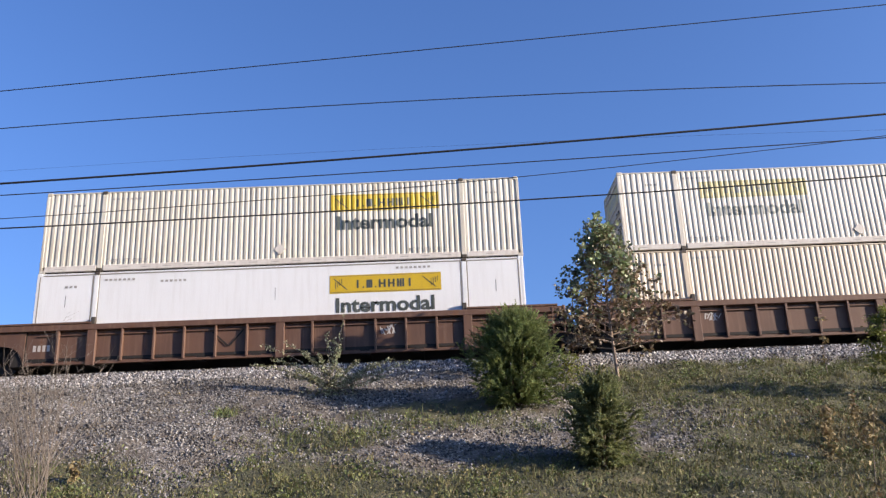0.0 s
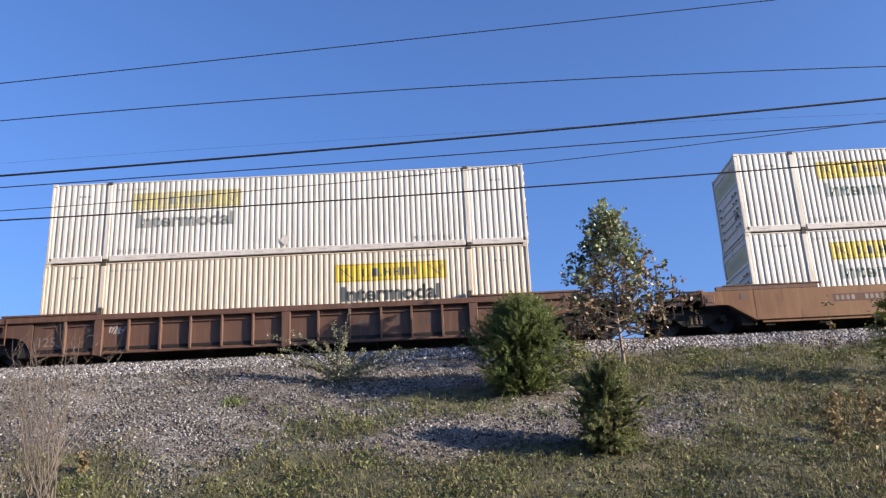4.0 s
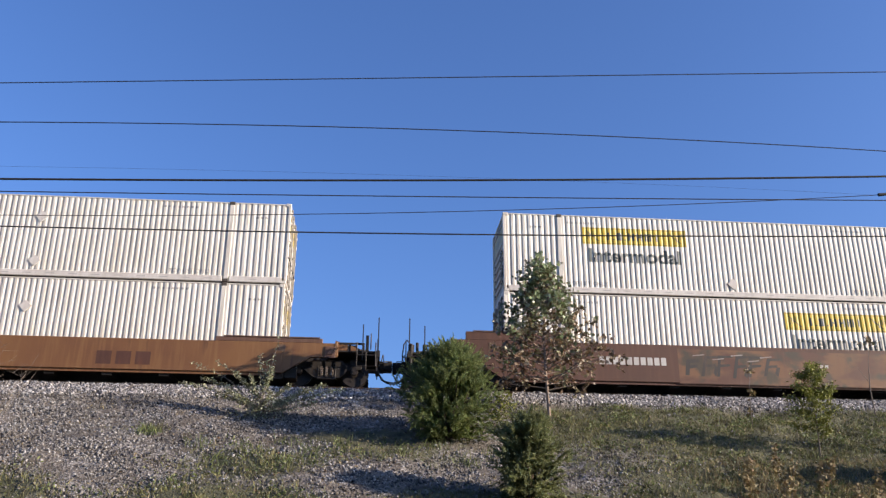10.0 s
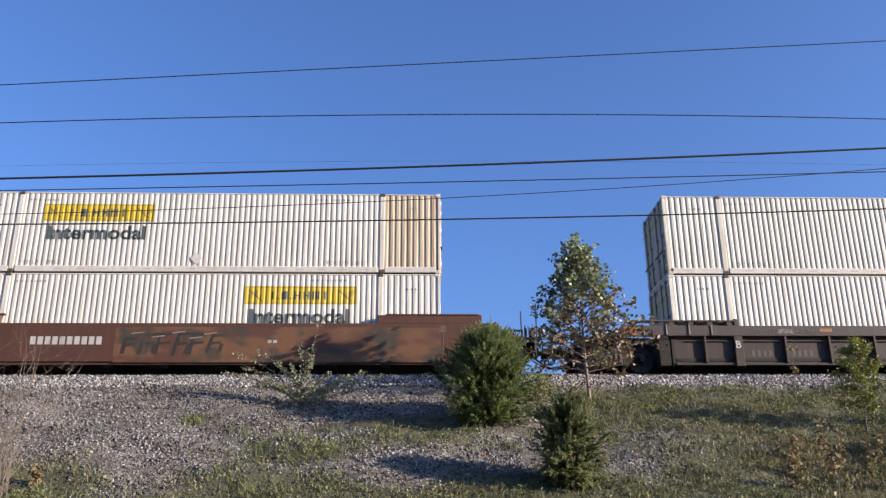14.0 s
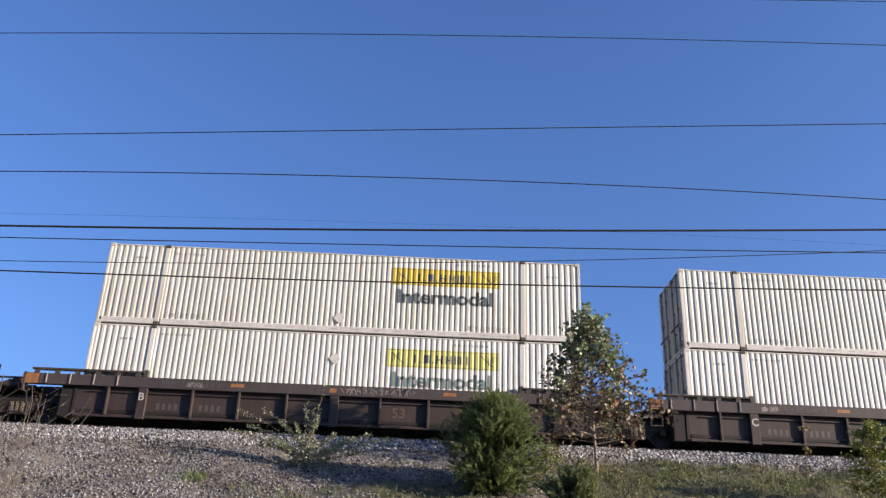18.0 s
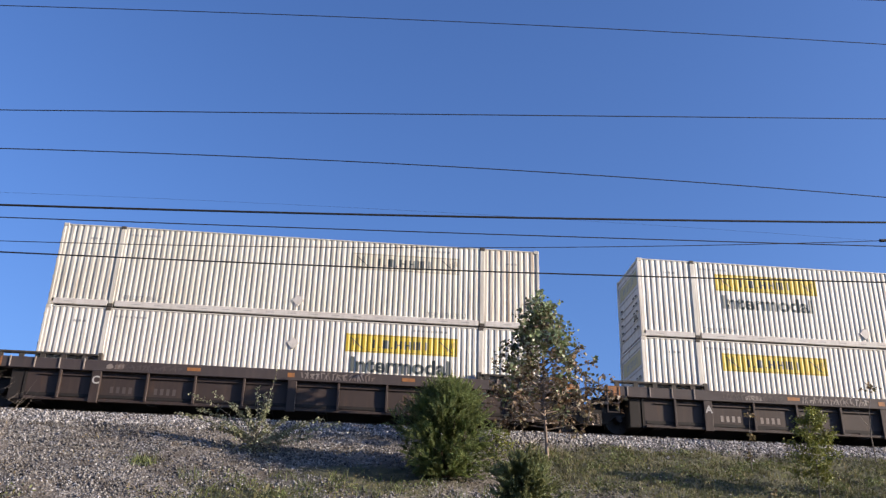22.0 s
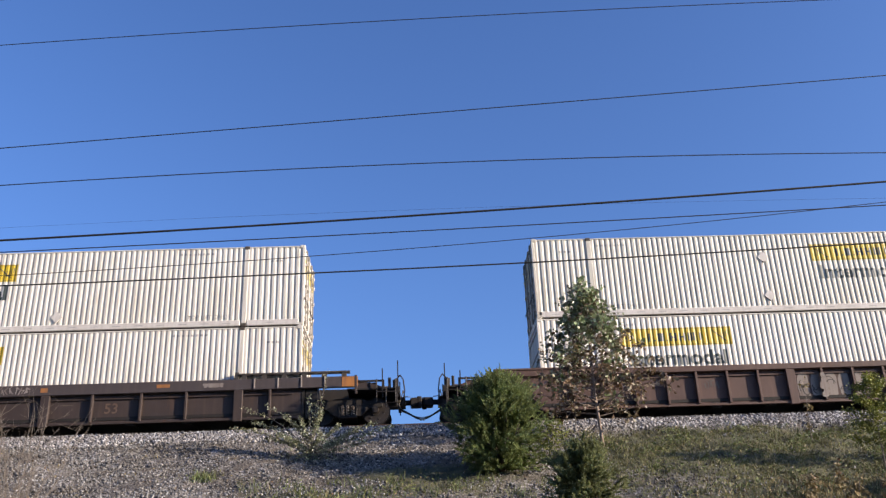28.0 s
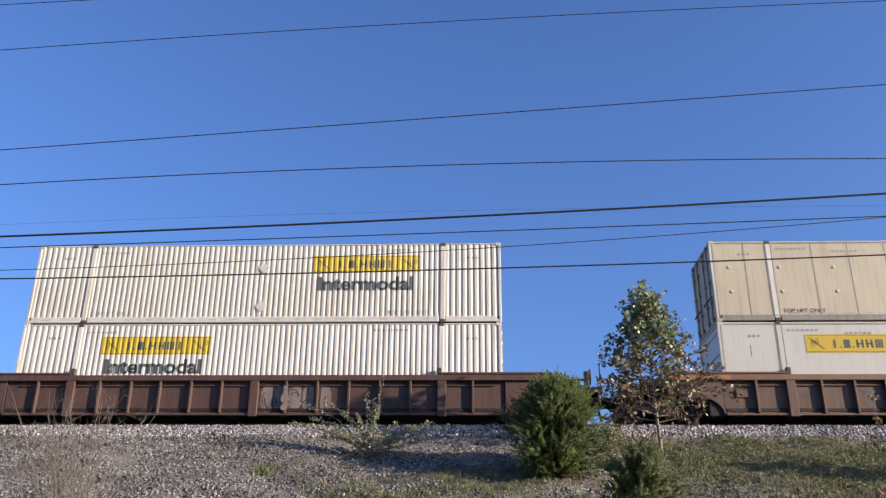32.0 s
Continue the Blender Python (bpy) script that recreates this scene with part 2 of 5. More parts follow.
def stony(name, dull, clean):
    m = material(name, (0.3, 0.29, 0.28), 0.85)
    g = node(m, "ShaderNodeNewGeometry")
    c = ramp(m, g.outputs["Random Per Island"], [(0.0, (0.0536, 0.052, 0.0536)), (0.3, (0.122, 0.12, 0.122)), (0.6, (0.214, 0.212, 0.214)), (0.85, (0.321, 0.321, 0.321)), (1.0, (0.459, 0.459, 0.459))])
    c = blend(m, 1.0, c, ramp(m, noise_of(m, 0.55, 7, (1, 1, 1)), [(0.36, dull), (0.60, clean)]), "MULTIPLY")
    coloured(m, c)
    bumped(m, noise_of(m, 60, 3), 0.3, 0.01)
    return m


M_STONE = stony("clean_ballast_stone", (0.85, 0.81, 0.77), (1.12, 1.10, 1.08))
M_DIRTYSTONE = stony("dirty_bank_stone", (0.44, 0.41, 0.37), (0.84, 0.83, 0.81))


def earthy():
    """Bank soil: gravelly where the cover is low, green and brown turf where it is high."""
    m = material("bank_soil", (0.2, 0.18, 0.15), 0.95)
    at = node(m, "ShaderNodeAttribute")
    at.attribute_name = "cover"
    co = node(m, "ShaderNodeTexCoord")
    v = node(m, "ShaderNodeTexVoronoi", Scale=21.0)
    wire(m, co.outputs["Object"], v.inputs["Vector"])
    bw = node(m, "ShaderNodeSeparateColor")
    wire(m, v.outputs["Color"], bw.inputs[0])
    pebble = ramp(m, bw.outputs[0], [(0.0, (0.0594, 0.0522, 0.045)), (0.5, (0.149, 0.135, 0.12)), (0.85, (0.252, 0.239, 0.221)), (1.0, (0.396, 0.378, 0.36))])
    dirt = ramp(m, noise_of(m, 0.6, 6), [(0.35, (0.0574, 0.0444, 0.0313)), (0.6, (0.107, 0.088, 0.0665))])
    gravel = blend(m, ramp(m, noise_of(m, 1.4, 6), [(0.38, (0.15,) * 3), (0.6, (0.85,) * 3)]), dirt, pebble)
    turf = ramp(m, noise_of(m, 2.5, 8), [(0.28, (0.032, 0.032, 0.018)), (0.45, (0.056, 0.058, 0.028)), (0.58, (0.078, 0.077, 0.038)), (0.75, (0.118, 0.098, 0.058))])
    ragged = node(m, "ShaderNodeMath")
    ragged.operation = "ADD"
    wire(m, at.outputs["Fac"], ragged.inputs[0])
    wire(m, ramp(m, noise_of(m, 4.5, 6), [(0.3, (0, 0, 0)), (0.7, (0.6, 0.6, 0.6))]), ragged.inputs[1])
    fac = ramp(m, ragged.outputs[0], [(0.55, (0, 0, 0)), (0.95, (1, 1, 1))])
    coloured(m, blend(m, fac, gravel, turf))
    bumped(m, v.outputs["Distance"], 0.8, 0.03)
    return m


# for the added tree belt that holds back sky light
M_BLOCKER = leafy("blocker_foliage", [(0.045, 0.062, 0.024), (0.075, 0.095, 0.036), (0.060, 0.070, 0.030)], 0.8, 0.1)
M_WEED = leafy("green_weed_leaf", [(0.0592, 0.0865, 0.0276), (0.1, 0.138, 0.0423), (0.146, 0.175, 0.0589), (0.0792, 0.107, 0.0331), (0.191, 0.195, 0.0874)], 0.6, 0.25)
M_GROUND = earthy()

# ---- building helpers ----
GRADE = 0.0088      # the track climbs slightly to the right
TRACK_Y = 29.16     # middle of the track
RAIL_Z = 7.52       # top of the rail abreast of the camera
FLOOR = 0.39        # container floor above the rail
LONG, TALL, WIDE = 16.15, 2.896, 2.59


def part(name, bm, mat, parent, label="", smooth=False):
    mesh = bpy.data.meshes.new(name)
    bmesh.ops.recalc_face_normals(bm, faces=bm.faces)
    bm.to_mesh(mesh)
    bm.free()
    if smooth:
        mesh.polygons.foreach_set("use_smooth", [True] * len(mesh.polygons))
    mesh.materials.append(mat)
    ob = new(name, mesh)
    ob.parent = parent
    if label:
        ob["label"] = label
    return ob


def thing(name, label, category, group="", m=None):
    ob = tagged(new(name), label, category, group)
    if m is not None:
        ob.matrix_world = m
    return ob


def box(bm, x0, x1, y0, y1, z0, z1):
    v = [bm.verts.new((x, y, z)) for x in (x0, x1) for y in (y0, y1) for z in (z0, z1)]
    for q in ((0, 1, 3, 2), (4, 6, 7, 5), (0, 4, 5, 1), (2, 3, 7, 6), (0, 2, 6, 4), (1, 5, 7, 3)):
        bm.faces.new([v[i] for i in q])
    return bm


def boxes(*rows, bevel=0.0):
    bm = bmesh.new()
    for r in rows:
        box(bm, *r)
    if bevel:
        bmesh.ops.bevel(bm, geom=bm.edges[:], offset=bevel, segments=1, affect="EDGES")
    return bm


def slab(bm, outline, y0, y1):
    """A plate with an outline in x and z, thick in y."""
    a = [bm.verts.new((x, y0, z)) for x, z in outline]
    b = [bm.verts.new((x, y1, z)) for x, z in outline]
    bm.faces.new(a)
    bm.faces.new(b[::-1])
    n = len(outline)
    for i in range(n):
        bm.faces.new((a[i], b[i], b[(i + 1) % n], a[(i + 1) % n]))
    return bm


def rod(bm, p, q, r0, r1=None, sides=8):
    p, q = Vector(p), Vector(q)
    r1 = r0 if r1 is None else r1
    w = (q - p).normalized()
    u = w.orthogonal().normalized()
    v = w.cross(u)
    rings = []
    for c, r in ((p, r0), (q, r1)):
        rings.append([bm.verts.new(c + r * (math.cos(a) * u + math.sin(a) * v)) for a in (math.tau * i / sides for i in range(sides))])
    for i in range(sides):
        j = (i + 1) % sides
        bm.faces.new((rings[0][i], rings[0][j], rings[1][j], rings[1][i]))
    bm.faces.new(rings[0][::-1])
    bm.faces.new(rings[1])
    return bm


def tube(bm, pts, radius, sides=6):
    """A bent rod through points, with a radius or one radius a point."""
    rr = radius if isinstance(radius, (list, tuple)) else [radius] * len(pts)
    pts = [Vector(p) for p in pts]
    rings = []
    u = None
    for i, p in enumerate(pts):
        w = (pts[min(i + 1, len(pts) - 1)] - pts[max(i - 1, 0)]).normalized()
        u = w.orthogonal().normalized() if u is None else (u - u.dot(w) * w).normalized()
        v = w.cross(u)
        rings.append([bm.verts.new(p + rr[i] * (math.cos(a) * u + math.sin(a) * v)) for a in (math.tau * k / sides for k in range(sides))])
    for a, b in zip(rings, rings[1:]):
        for i in range(sides):
            j = (i + 1) % sides
            bm.faces.new((a[i], a[j], b[j], b[i]))
    bm.faces.new(rings[0][::-1])
    bm.faces.new(rings[-1])
    return bm


def lettering(text, height, bold=0.0):
    """The text as a flat mesh in x and z, its left end at x = 0 and its foot at z = 0, capitals of that height."""
    c = bpy.data.curves.new("text", "FONT")
    c.body, c.size, c.offset, c.resolution_u = text, height / 0.70, bold, 3
    o = bpy.data.objects.new("text", c)
    scene.collection.objects.link(o)
    mesh = bpy.data.meshes.new_from_object(o.evaluated_get(bpy.context.evaluated_depsgraph_get()))
    bm = bmesh.new()
    bm.from_mesh(mesh)
    bpy.data.objects.remove(o)
    bpy.data.curves.remove(c)
    bpy.data.meshes.remove(mesh)
    left = min(v.co.x for v in bm.verts)
    for v in bm.verts:
        v.co = Vector((v.co.x - left, 0, v.co.y))
    return bm


# ---- shipping containers ----
# local space: x along the box from its middle, -y towards the camera, z from its floor
HALF = LONG / 2
DEPTH = 0.023
SECTIONS = [(0.09, 1.90, 9), (2.06, 14.09, 66), (14.25, 16.06, 9)]


def folds(u0, u1, n):
    """Breaks of a trapezoid corrugation: places along the box and depth of each, 0 on the outer crest."""
    p = (u1 - u0) / n
    out = []
    for i in range(n):
        a = u0 + i * p
        out += [(a, 0.0), (a + 0.40 * p, 0.0), (a + 0.64 * p, DEPTH), (a + 0.79 * p, DEPTH)]
    out.append((u1, 0.0))
    return out


ALL_FOLDS = [f for s in SECTIONS for f in folds(*s)]
FOLD_X, FOLD_D = [f[0] - HALF for f in ALL_FOLDS], [f[1] for f in ALL_FOLDS]
FACE_Y = -WIDE / 2 + 0.012


def corrugated(u0, u1, n, z0, z1):
    bm = bmesh.new()
    rows = []
    for u, d in folds(u0, u1, n):
        rows.append([bm.verts.new((u - HALF, FACE_Y + d + e, z)) for e in (0.0, 0.003) for z in (z0, z1)])
    for a, b in zip(rows, rows[1:]):
        bm.faces.new((a[0], b[0], b[1], a[1]))
        bm.faces.new((a[2], a[3], b[3], b[2]))
    return bm


def draped(bm, x, z, ribbed=True, lift=0.004):
    """Lay a flat sheet (x, z) on the side of a container, into its folds."""
    for v in bm.verts:
        v.co = Vector((v.co.x + x - HALF, 0, v.co.z + z))
    if ribbed:
        lo, hi = min(v.co.x for v in bm.verts), max(v.co.x for v in bm.verts)
        for fx in FOLD_X:
            if lo < fx < hi:
                bmesh.ops.bisect_plane(bm, geom=bm.verts[:] + bm.edges[:] + bm.faces[:], plane_co=(fx, 0, 0), plane_no=(1, 0, 0))
    for v in bm.verts:
        v.co.y = (FACE_Y + float(np.interp(v.co.x, FOLD_X, FOLD_D)) if ribbed else -WIDE / 2) - lift
    return bm


def sheet(*rects):
    """Flat rectangles in x and z: (x0, x1, z0, z1) or corners."""
    bm = bmesh.new()
    for i, r in enumerate(rects):
        q = r if isinstance(r[0], tuple) else [(r[0], r[2]), (r[1], r[2]), (r[1], r[3]), (r[0], r[3])]
        bm.faces.new([bm.verts.new((x, -0.0001 * i, z)) for x, z in q])
    return bm


def turned_mesh(name, bm, mat):
    mesh = bpy.data.meshes.new(name)
    bmesh.ops.recalc_face_normals(bm, faces=bm.faces)
    bm.to_mesh(mesh)
    bm.free()
    mesh.materials.append(mat)
    return mesh


SHARED = {}


def piece(parent, key, name, maker, mat, m=None, label=""):
    """A part whose mesh is shared by all parts with the same key and material."""
    k = (key, mat.name)
    if k not in SHARED:
        SHARED[k] = turned_mesh(name, maker(), mat)
    ob = new(name, SHARED[k])
    ob.parent = parent
    if m is not None:
        ob.matrix_basis = m
    if label:
        ob["label"] = label
    if name in ("code_marking", "brand_mark", "stencil_marking", "graffiti", "rail_slot", "dirt_stain", "paint_mark"):
        ob["kind"] = "stuff"
    return ob


FLIP = pose(0, 0, 0, 0, 0, 180)
Z_YELLOW, Z_WORD = 1.82, 1.18


def brand_block():
    """Plain strokes where the brand name stands on the yellow panel, and the hatched slanting strokes beside it."""
    x, rects = 0.84, []
    for w, n in ((0.17, 1), (0.05, 0), (0.20, 3), (0.05, 0), (0.23, 2), (0.22, 2), (0.24, 3), (0.20, 1)):
        if n == 0:
            rects.append((x, x + w, 0.16, 0.21))
        for i in range(n):
            a = x + (w - 0.066) * (i / (n - 1) if n > 1 else 0.5)
            rects.append((a, a + 0.066, 0.16, 0.44))
        if n == 2:
            rects.append((x + 0.03, x + w - 0.03, 0.27, 0.32))
        x += w + 0.078
    for a in (0.12, 3.05):
        rects.append([(a, 0.5), (a + 0.04, 0.5), (a + 0.48, 0.12), (a + 0.43, 0.12)])
        for k in range(4):
            b = a + (0.06 if a < 1 else 0.30) + 0.07 * k
            rects.append([(b, 0.16 + 0.05 * k), (b + 0.02, 0.16 + 0.05 * k), (b + 0.02, 0.40 + 0.03 * k), (b, 0.40 + 0.03 * k)])
    for z in (0.03, 0.575):
        rects.append((0.05, 3.64, z, z + 0.012))
    return sheet(*rects)


def container(m, mat, label, logo=None, word=True, faded=False, ribbed=True, doors_left=True, rusty=None, diamonds=(), end_sign=True, tan=False, sign_mat=None, ink_mat=None, end_mat=None):
    c = thing("shipping_container", label, "container", "stacked containers of the train", m)
    rail = M_RAIL if not tan else M_ENDSTEEL
    steel = mat if not tan else M_RAIL
    y = WIDE / 2
    # frame
    # black floor frame puts the shade of the stacking gap into its colour
    piece(c, "floor", "floor_frame", lambda: boxes((-HALF + 0.05, HALF - 0.05, -y + 0.3, y - 0.3, 0.02, 0.13)), M_BLACK)
    piece(c, "roof", "roof", lambda: boxes((-HALF + 0.05, HALF - 0.05, -y + 0.06, y - 0.06, TALL - 0.05, TALL - 0.012)), mat)
    for turn in (None, FLIP):
        for k, (u0, u1) in enumerate(((0.16, 1.88), (2.10, 14.05), (14.27, 15.99))):
            piece(c, ("bottom", k), "bottom_rail", lambda: boxes((u0 - HALF, u1 - HALF, -y - 0.004, -y + 0.07, 0.03, 0.235), bevel=0.014), rail, turn)
        piece(c, "top", "top_rail", lambda: boxes((-HALF + 0.16, HALF - 0.16, -y + 0.004, -y + 0.07, TALL - 0.075, TALL - 0.03), bevel=0.01), mat, turn)
        for k, u in enumerate((0.0, 16.06)):
            piece(c, ("corner", k), "corner_post", lambda: boxes((u - HALF, u - HALF + 0.09, -y, -y + 0.12, 0.12, TALL - 0.12), bevel=0.01), steel, turn)
        for k, u in enumerate((1.90, 14.09)):
            piece(c, ("lift", k), "lift_post", lambda: boxes((u - HALF, u - HALF + 0.16, -y - 0.006, -y + 0.1, 0.12, TALL - 0.12), bevel=0.012), steel, turn)
        for k, u in enumerate((0.0, 15.97)):
            for z in (0.0, TALL - 0.12):
                piece(c, "casting", "corner_casting", lambda: boxes((0, 0.18, -y - 0.003, -y + 0.16, 0, 0.118), bevel=0.015), mat, (turn or Matrix()) @ pose(u - HALF, 0, z))
        for u in (1.89, 14.08):
            for z in (0.0, TALL - 0.13):
                piece(c, "lift_casting", "lift_casting", lambda: boxes((0, 0.18, -y - 0.012, -y + 0.14, 0.0, 0.128), bevel=0.02), M_FITTING, (turn or Matrix()) @ pose(u - HALF, 0, z))
        for k, s in enumerate(SECTIONS):
            skin = rusty if rusty and k == 2 else mat
            if ribbed:
                piece(c, ("rib", k), "side_panel", lambda: corrugated(*s, 0.22, TALL - 0.07), skin, turn)
            else:
                piece(c, ("flat", k), "side_panel", lambda: boxes((s[0] - HALF, s[1] - HALF, -y + 0.004, -y + 0.03, 0.22, TALL - 0.07)), skin, turn)
        if not ribbed:
            for u in (1.865, 2.075, 14.055, 14.265, 0.10, 15.98):
                piece(c, "flange", "post_flange", lambda: boxes((-0.018, 0.018, -y - 0.003, -y + 0.04, 0.13, TALL - 0.13)), M_ENDSTEEL, (turn or Matrix()) @ pose(u - HALF, 0, 0))
            for z in (0.205, TALL - 0.10):
                piece(c, "beam_edge", "rail_edge", lambda: boxes((-HALF + 0.2, HALF - 0.2, -y - 0.004 - 0.003, -y + 0.03, -0.018, 0.018)), M_ENDSTEEL, (turn or Matrix()) @ pose(0, 0, z))
            for i in range(25):
                u = 0.55 + 0.61 * i
                if not (1.4 < u < 2.2 or 13.4 < u < 14.4):
                    piece(c, "foot_slot", "rail_slot", lambda: draped(sheet((0, 0.30, 0.27, 0.30)), 0, 0, False, 0.006), M_PALEMARK, (turn or Matrix()) @ pose(u, 0, 0))
    # slots along the lower rail
    if ribbed:
        for i in range(21):
            u = 0.5 + 0.72 * i
            if not (1.2 < u < 2.1 or 13.5 < u < 14.3):
                piece(c, "slot", "rail_slot", lambda: draped(sheet((0, 0.28, 0.115, 0.14)), 0, 0, False, 0.006), M_PALEMARK, pose(u, 0, 0))
    elif tan:
        us = [1.15] + [3.42 + 1.22 * i for i in range(9)] + [15.0]
        for u in us:
            piece(c, "seam", "panel_seam", lambda: boxes((-0.013, 0.013, -y - 0.001, -y + 0.01, 0.24, TALL - 0.08)), M_ENDSTEEL, pose(u - HALF, 0, 0))
        for u in (0.62, 2.3, 4.1, 6.5, 8.95, 11.4, 13.85, 15.5):
            for z in (1.05, 1.92):
                piece(c, "stud", "vent_button", lambda: rod(bmesh.new(), (0, -y - 0.02, 0), (0, -y + 0.01, 0), 0.055), M_WHITE, pose(u - HALF, 0, z))
    else:
        for u in (1.0, 7.9, 15.2):
            piece(c, "tick", "panel_seam", lambda: boxes((-0.008, 0.008, -y - 0.001, -y + 0.01, 1.7, 2.1)), M_MARK, pose(u - HALF, 0, 0))
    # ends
    # left ends face away from the sun; their paint carries part of that shade
    plain = end_mat or (M_SHADED_END if ribbed else M_TAN if tan else mat)
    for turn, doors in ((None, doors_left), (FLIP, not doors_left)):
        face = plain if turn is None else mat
        if doors:
            for k, d in enumerate((-1, 1)):
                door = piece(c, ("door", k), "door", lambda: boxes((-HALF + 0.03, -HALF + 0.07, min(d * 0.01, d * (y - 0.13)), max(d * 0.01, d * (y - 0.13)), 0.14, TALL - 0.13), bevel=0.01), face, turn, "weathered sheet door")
                for q in (0.36, 0.97, 1.58, 2.19, 2.56):
                    piece(door, ("hinge", k), "hinge", lambda: boxes((-HALF - 0.035, -HALF + 0.05, d * (y - 0.10) - 0.06, d * (y - 0.10) + 0.06, -0.05, 0.05), bevel=0.012), M_RAIL, pose(0, 0, q))
            for q in (-0.95, -0.4, 0.4, 0.95):
                bar = piece(c, ("bar", q), "lock_rod", lambda: rod(bmesh.new(), (-HALF - 0.02, q, 0.08), (-HALF - 0.02, q, TALL - 0.1), 0.026), M_ENDSTEEL, turn)
                piece(bar, ("handle", q), "lock_handle", lambda: boxes((-HALF - 0.05, -HALF - 0.018, q - 0.03, q + 0.36, 0.92, 0.97)), M_FITTING)
                for z in (0.2, 0.75, 1.5, 2.25, 2.7):
                    piece(bar, ("keeper", q), "rod_keeper", lambda: boxes((-HALF - 0.05, -HALF + 0.03, q - 0.05, q + 0.05, -0.035, 0.035)), M_ENDSTEEL, pose(0, 0, z))
        else:
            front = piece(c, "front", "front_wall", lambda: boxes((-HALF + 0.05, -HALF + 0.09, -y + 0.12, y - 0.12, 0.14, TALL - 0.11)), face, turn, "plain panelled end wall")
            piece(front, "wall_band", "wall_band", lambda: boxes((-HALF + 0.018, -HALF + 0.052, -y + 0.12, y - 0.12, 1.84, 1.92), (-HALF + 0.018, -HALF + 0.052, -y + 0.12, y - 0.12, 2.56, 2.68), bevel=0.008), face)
            for z in (0.42, 0.70, 0.98, 1.26, 1.54):
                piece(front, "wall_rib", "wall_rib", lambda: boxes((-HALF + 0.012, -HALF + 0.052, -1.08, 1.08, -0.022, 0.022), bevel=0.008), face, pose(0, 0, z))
                for q in (-0.92, -0.62, 0.82):
                    piece(front, ("rung", q), "climbing_rung", lambda: boxes((-HALF - 0.01, -HALF + 0.02, q - 0.07, q + 0.07, 0.02, 0.06)), M_FITTING, pose(0, 0, z))
            piece(front, "hatch", "service_box", lambda: boxes((-HALF - 0.004, -HALF + 0.052, -0.78, -0.56, 0.78, 0.94), bevel=0.01), M_ENDSTEEL)
        for k, (za, zb) in enumerate(((TALL - 0.11, TALL - 0.03), (0.04, 0.13))):
            piece(c, ("header", k), "end_header", lambda: boxes((-HALF + 0.01, -HALF + 0.1, -y + 0.18, y - 0.18, za, zb), bevel=0.01), mat, turn)
        if end_sign:
            xs = -HALF + (0.026 if doors else 0.044)
            # signs on left ends also take the duller yellow, in place of shade
            dulled = faded or turn is None
            sign = piece(c, ("endsign", doors), "end_sign", lambda: boxes((xs - 0.004, xs + 0.012, -1.06, 1.06, 1.98, 2.50)), M_FADED_SHADED if dulled else M_ENDYELLOW, turn, "yellow painted end panel")
            piece(sign, ("endmark", doors), "brand_mark", lambda: boxes(*[(xs - 0.007, xs - 0.003, -0.62 + 0.17 * i, -0.56 + 0.17 * i, 2.12, 2.36) for i in range(8)]), M_FADEINK)
    # painted signs
    tag = "r" if ribbed else "f"
    if logo is not None:
        yellow, ink = (M_FADED_SHADED, M_FADEINK) if faded else (M_YELLOW, M_INK)
        yellow, ink = sign_mat or yellow, ink_mat or ink
        panel = piece(c, ("logo", logo, tag), "sign_panel", lambda: draped(sheet((0, 3.69, 0, 0.62)), logo, Z_YELLOW, ribbed), yellow, None, "yellow painted sign panel")
        piece(panel, ("brand", logo, tag), "brand_mark", lambda: draped(brand_block(), logo, Z_YELLOW, ribbed, 0.008), M_INK if sign_mat else M_FADEINK if faded else M_INK)
        if word:
            piece(c, ("word", logo, tag), "lettering", lambda: draped(scaled(lettering("Intermodal", 0.47, 0.021), 3.25), logo + 0.2, Z_WORD, ribbed, 0.006), ink, None, "dark green word Intermodal")
    lift = M_PALEMARK if not tan else M_MARK
    for k, u in enumerate((2.2, 12.3)):
        if k == 0 or (not tan and ribbed):
            piece(c, ("toplift", k, tag), "lettering", lambda: draped(scaled(lettering("TOP LIFT ONLY", 0.135, 0.003), 1.4), u, 0.30, ribbed, 0.006), lift)
    for k, (u, z, n) in enumerate(((2.25, 2.55, 7), (0.95, 2.35, 3), (11.9, 2.6, 8), (4.1, 2.45, 6) if not ribbed else (15.0, 2.3, 3))):
        piece(c, ("code", k, tag), "code_marking", lambda: draped(sheet(*[(0.15 * i, 0.15 * i + 0.09, 0, 0.075) for i in range(n)]), u, z, ribbed, 0.006), M_PALEMARK)
    for z in diamonds:
        piece(c, ("diamond", z, tag), "placard_holder", lambda: boxes_rot(0.2, z), M_RAIL, pose(8.0 - HALF, -y - 0.004, z))
    return c


def boxes_rot(s, z):
    bm = bmesh.new()
    slab(bm, [(0, -s), (s, 0), (0, s), (-s, 0)], -0.01, 0.03)
    return bm


def scaled(bm, width):
    """Squeeze a text to a width."""
    w = max(v.co.x for v in bm.verts)
    for v in bm.verts:
        v.co.x *= width / w
    return bm


# ---- well wagons ----
# local space: x along the wagon from the middle of its container, -y towards the camera, z from the rail
SIDE_Y = -1.50
WHEEL_R = 0.44
WHEELSETS = []


def u_box(u0, u1, *rest):
    return (u0 - HALF, u1 - HALF, *rest)


def wheelset_mesh():
    bm = bmesh.new()
    rod(bm, (0, -1.05, 0), (0, 1.05, 0), 0.075, sides=10)
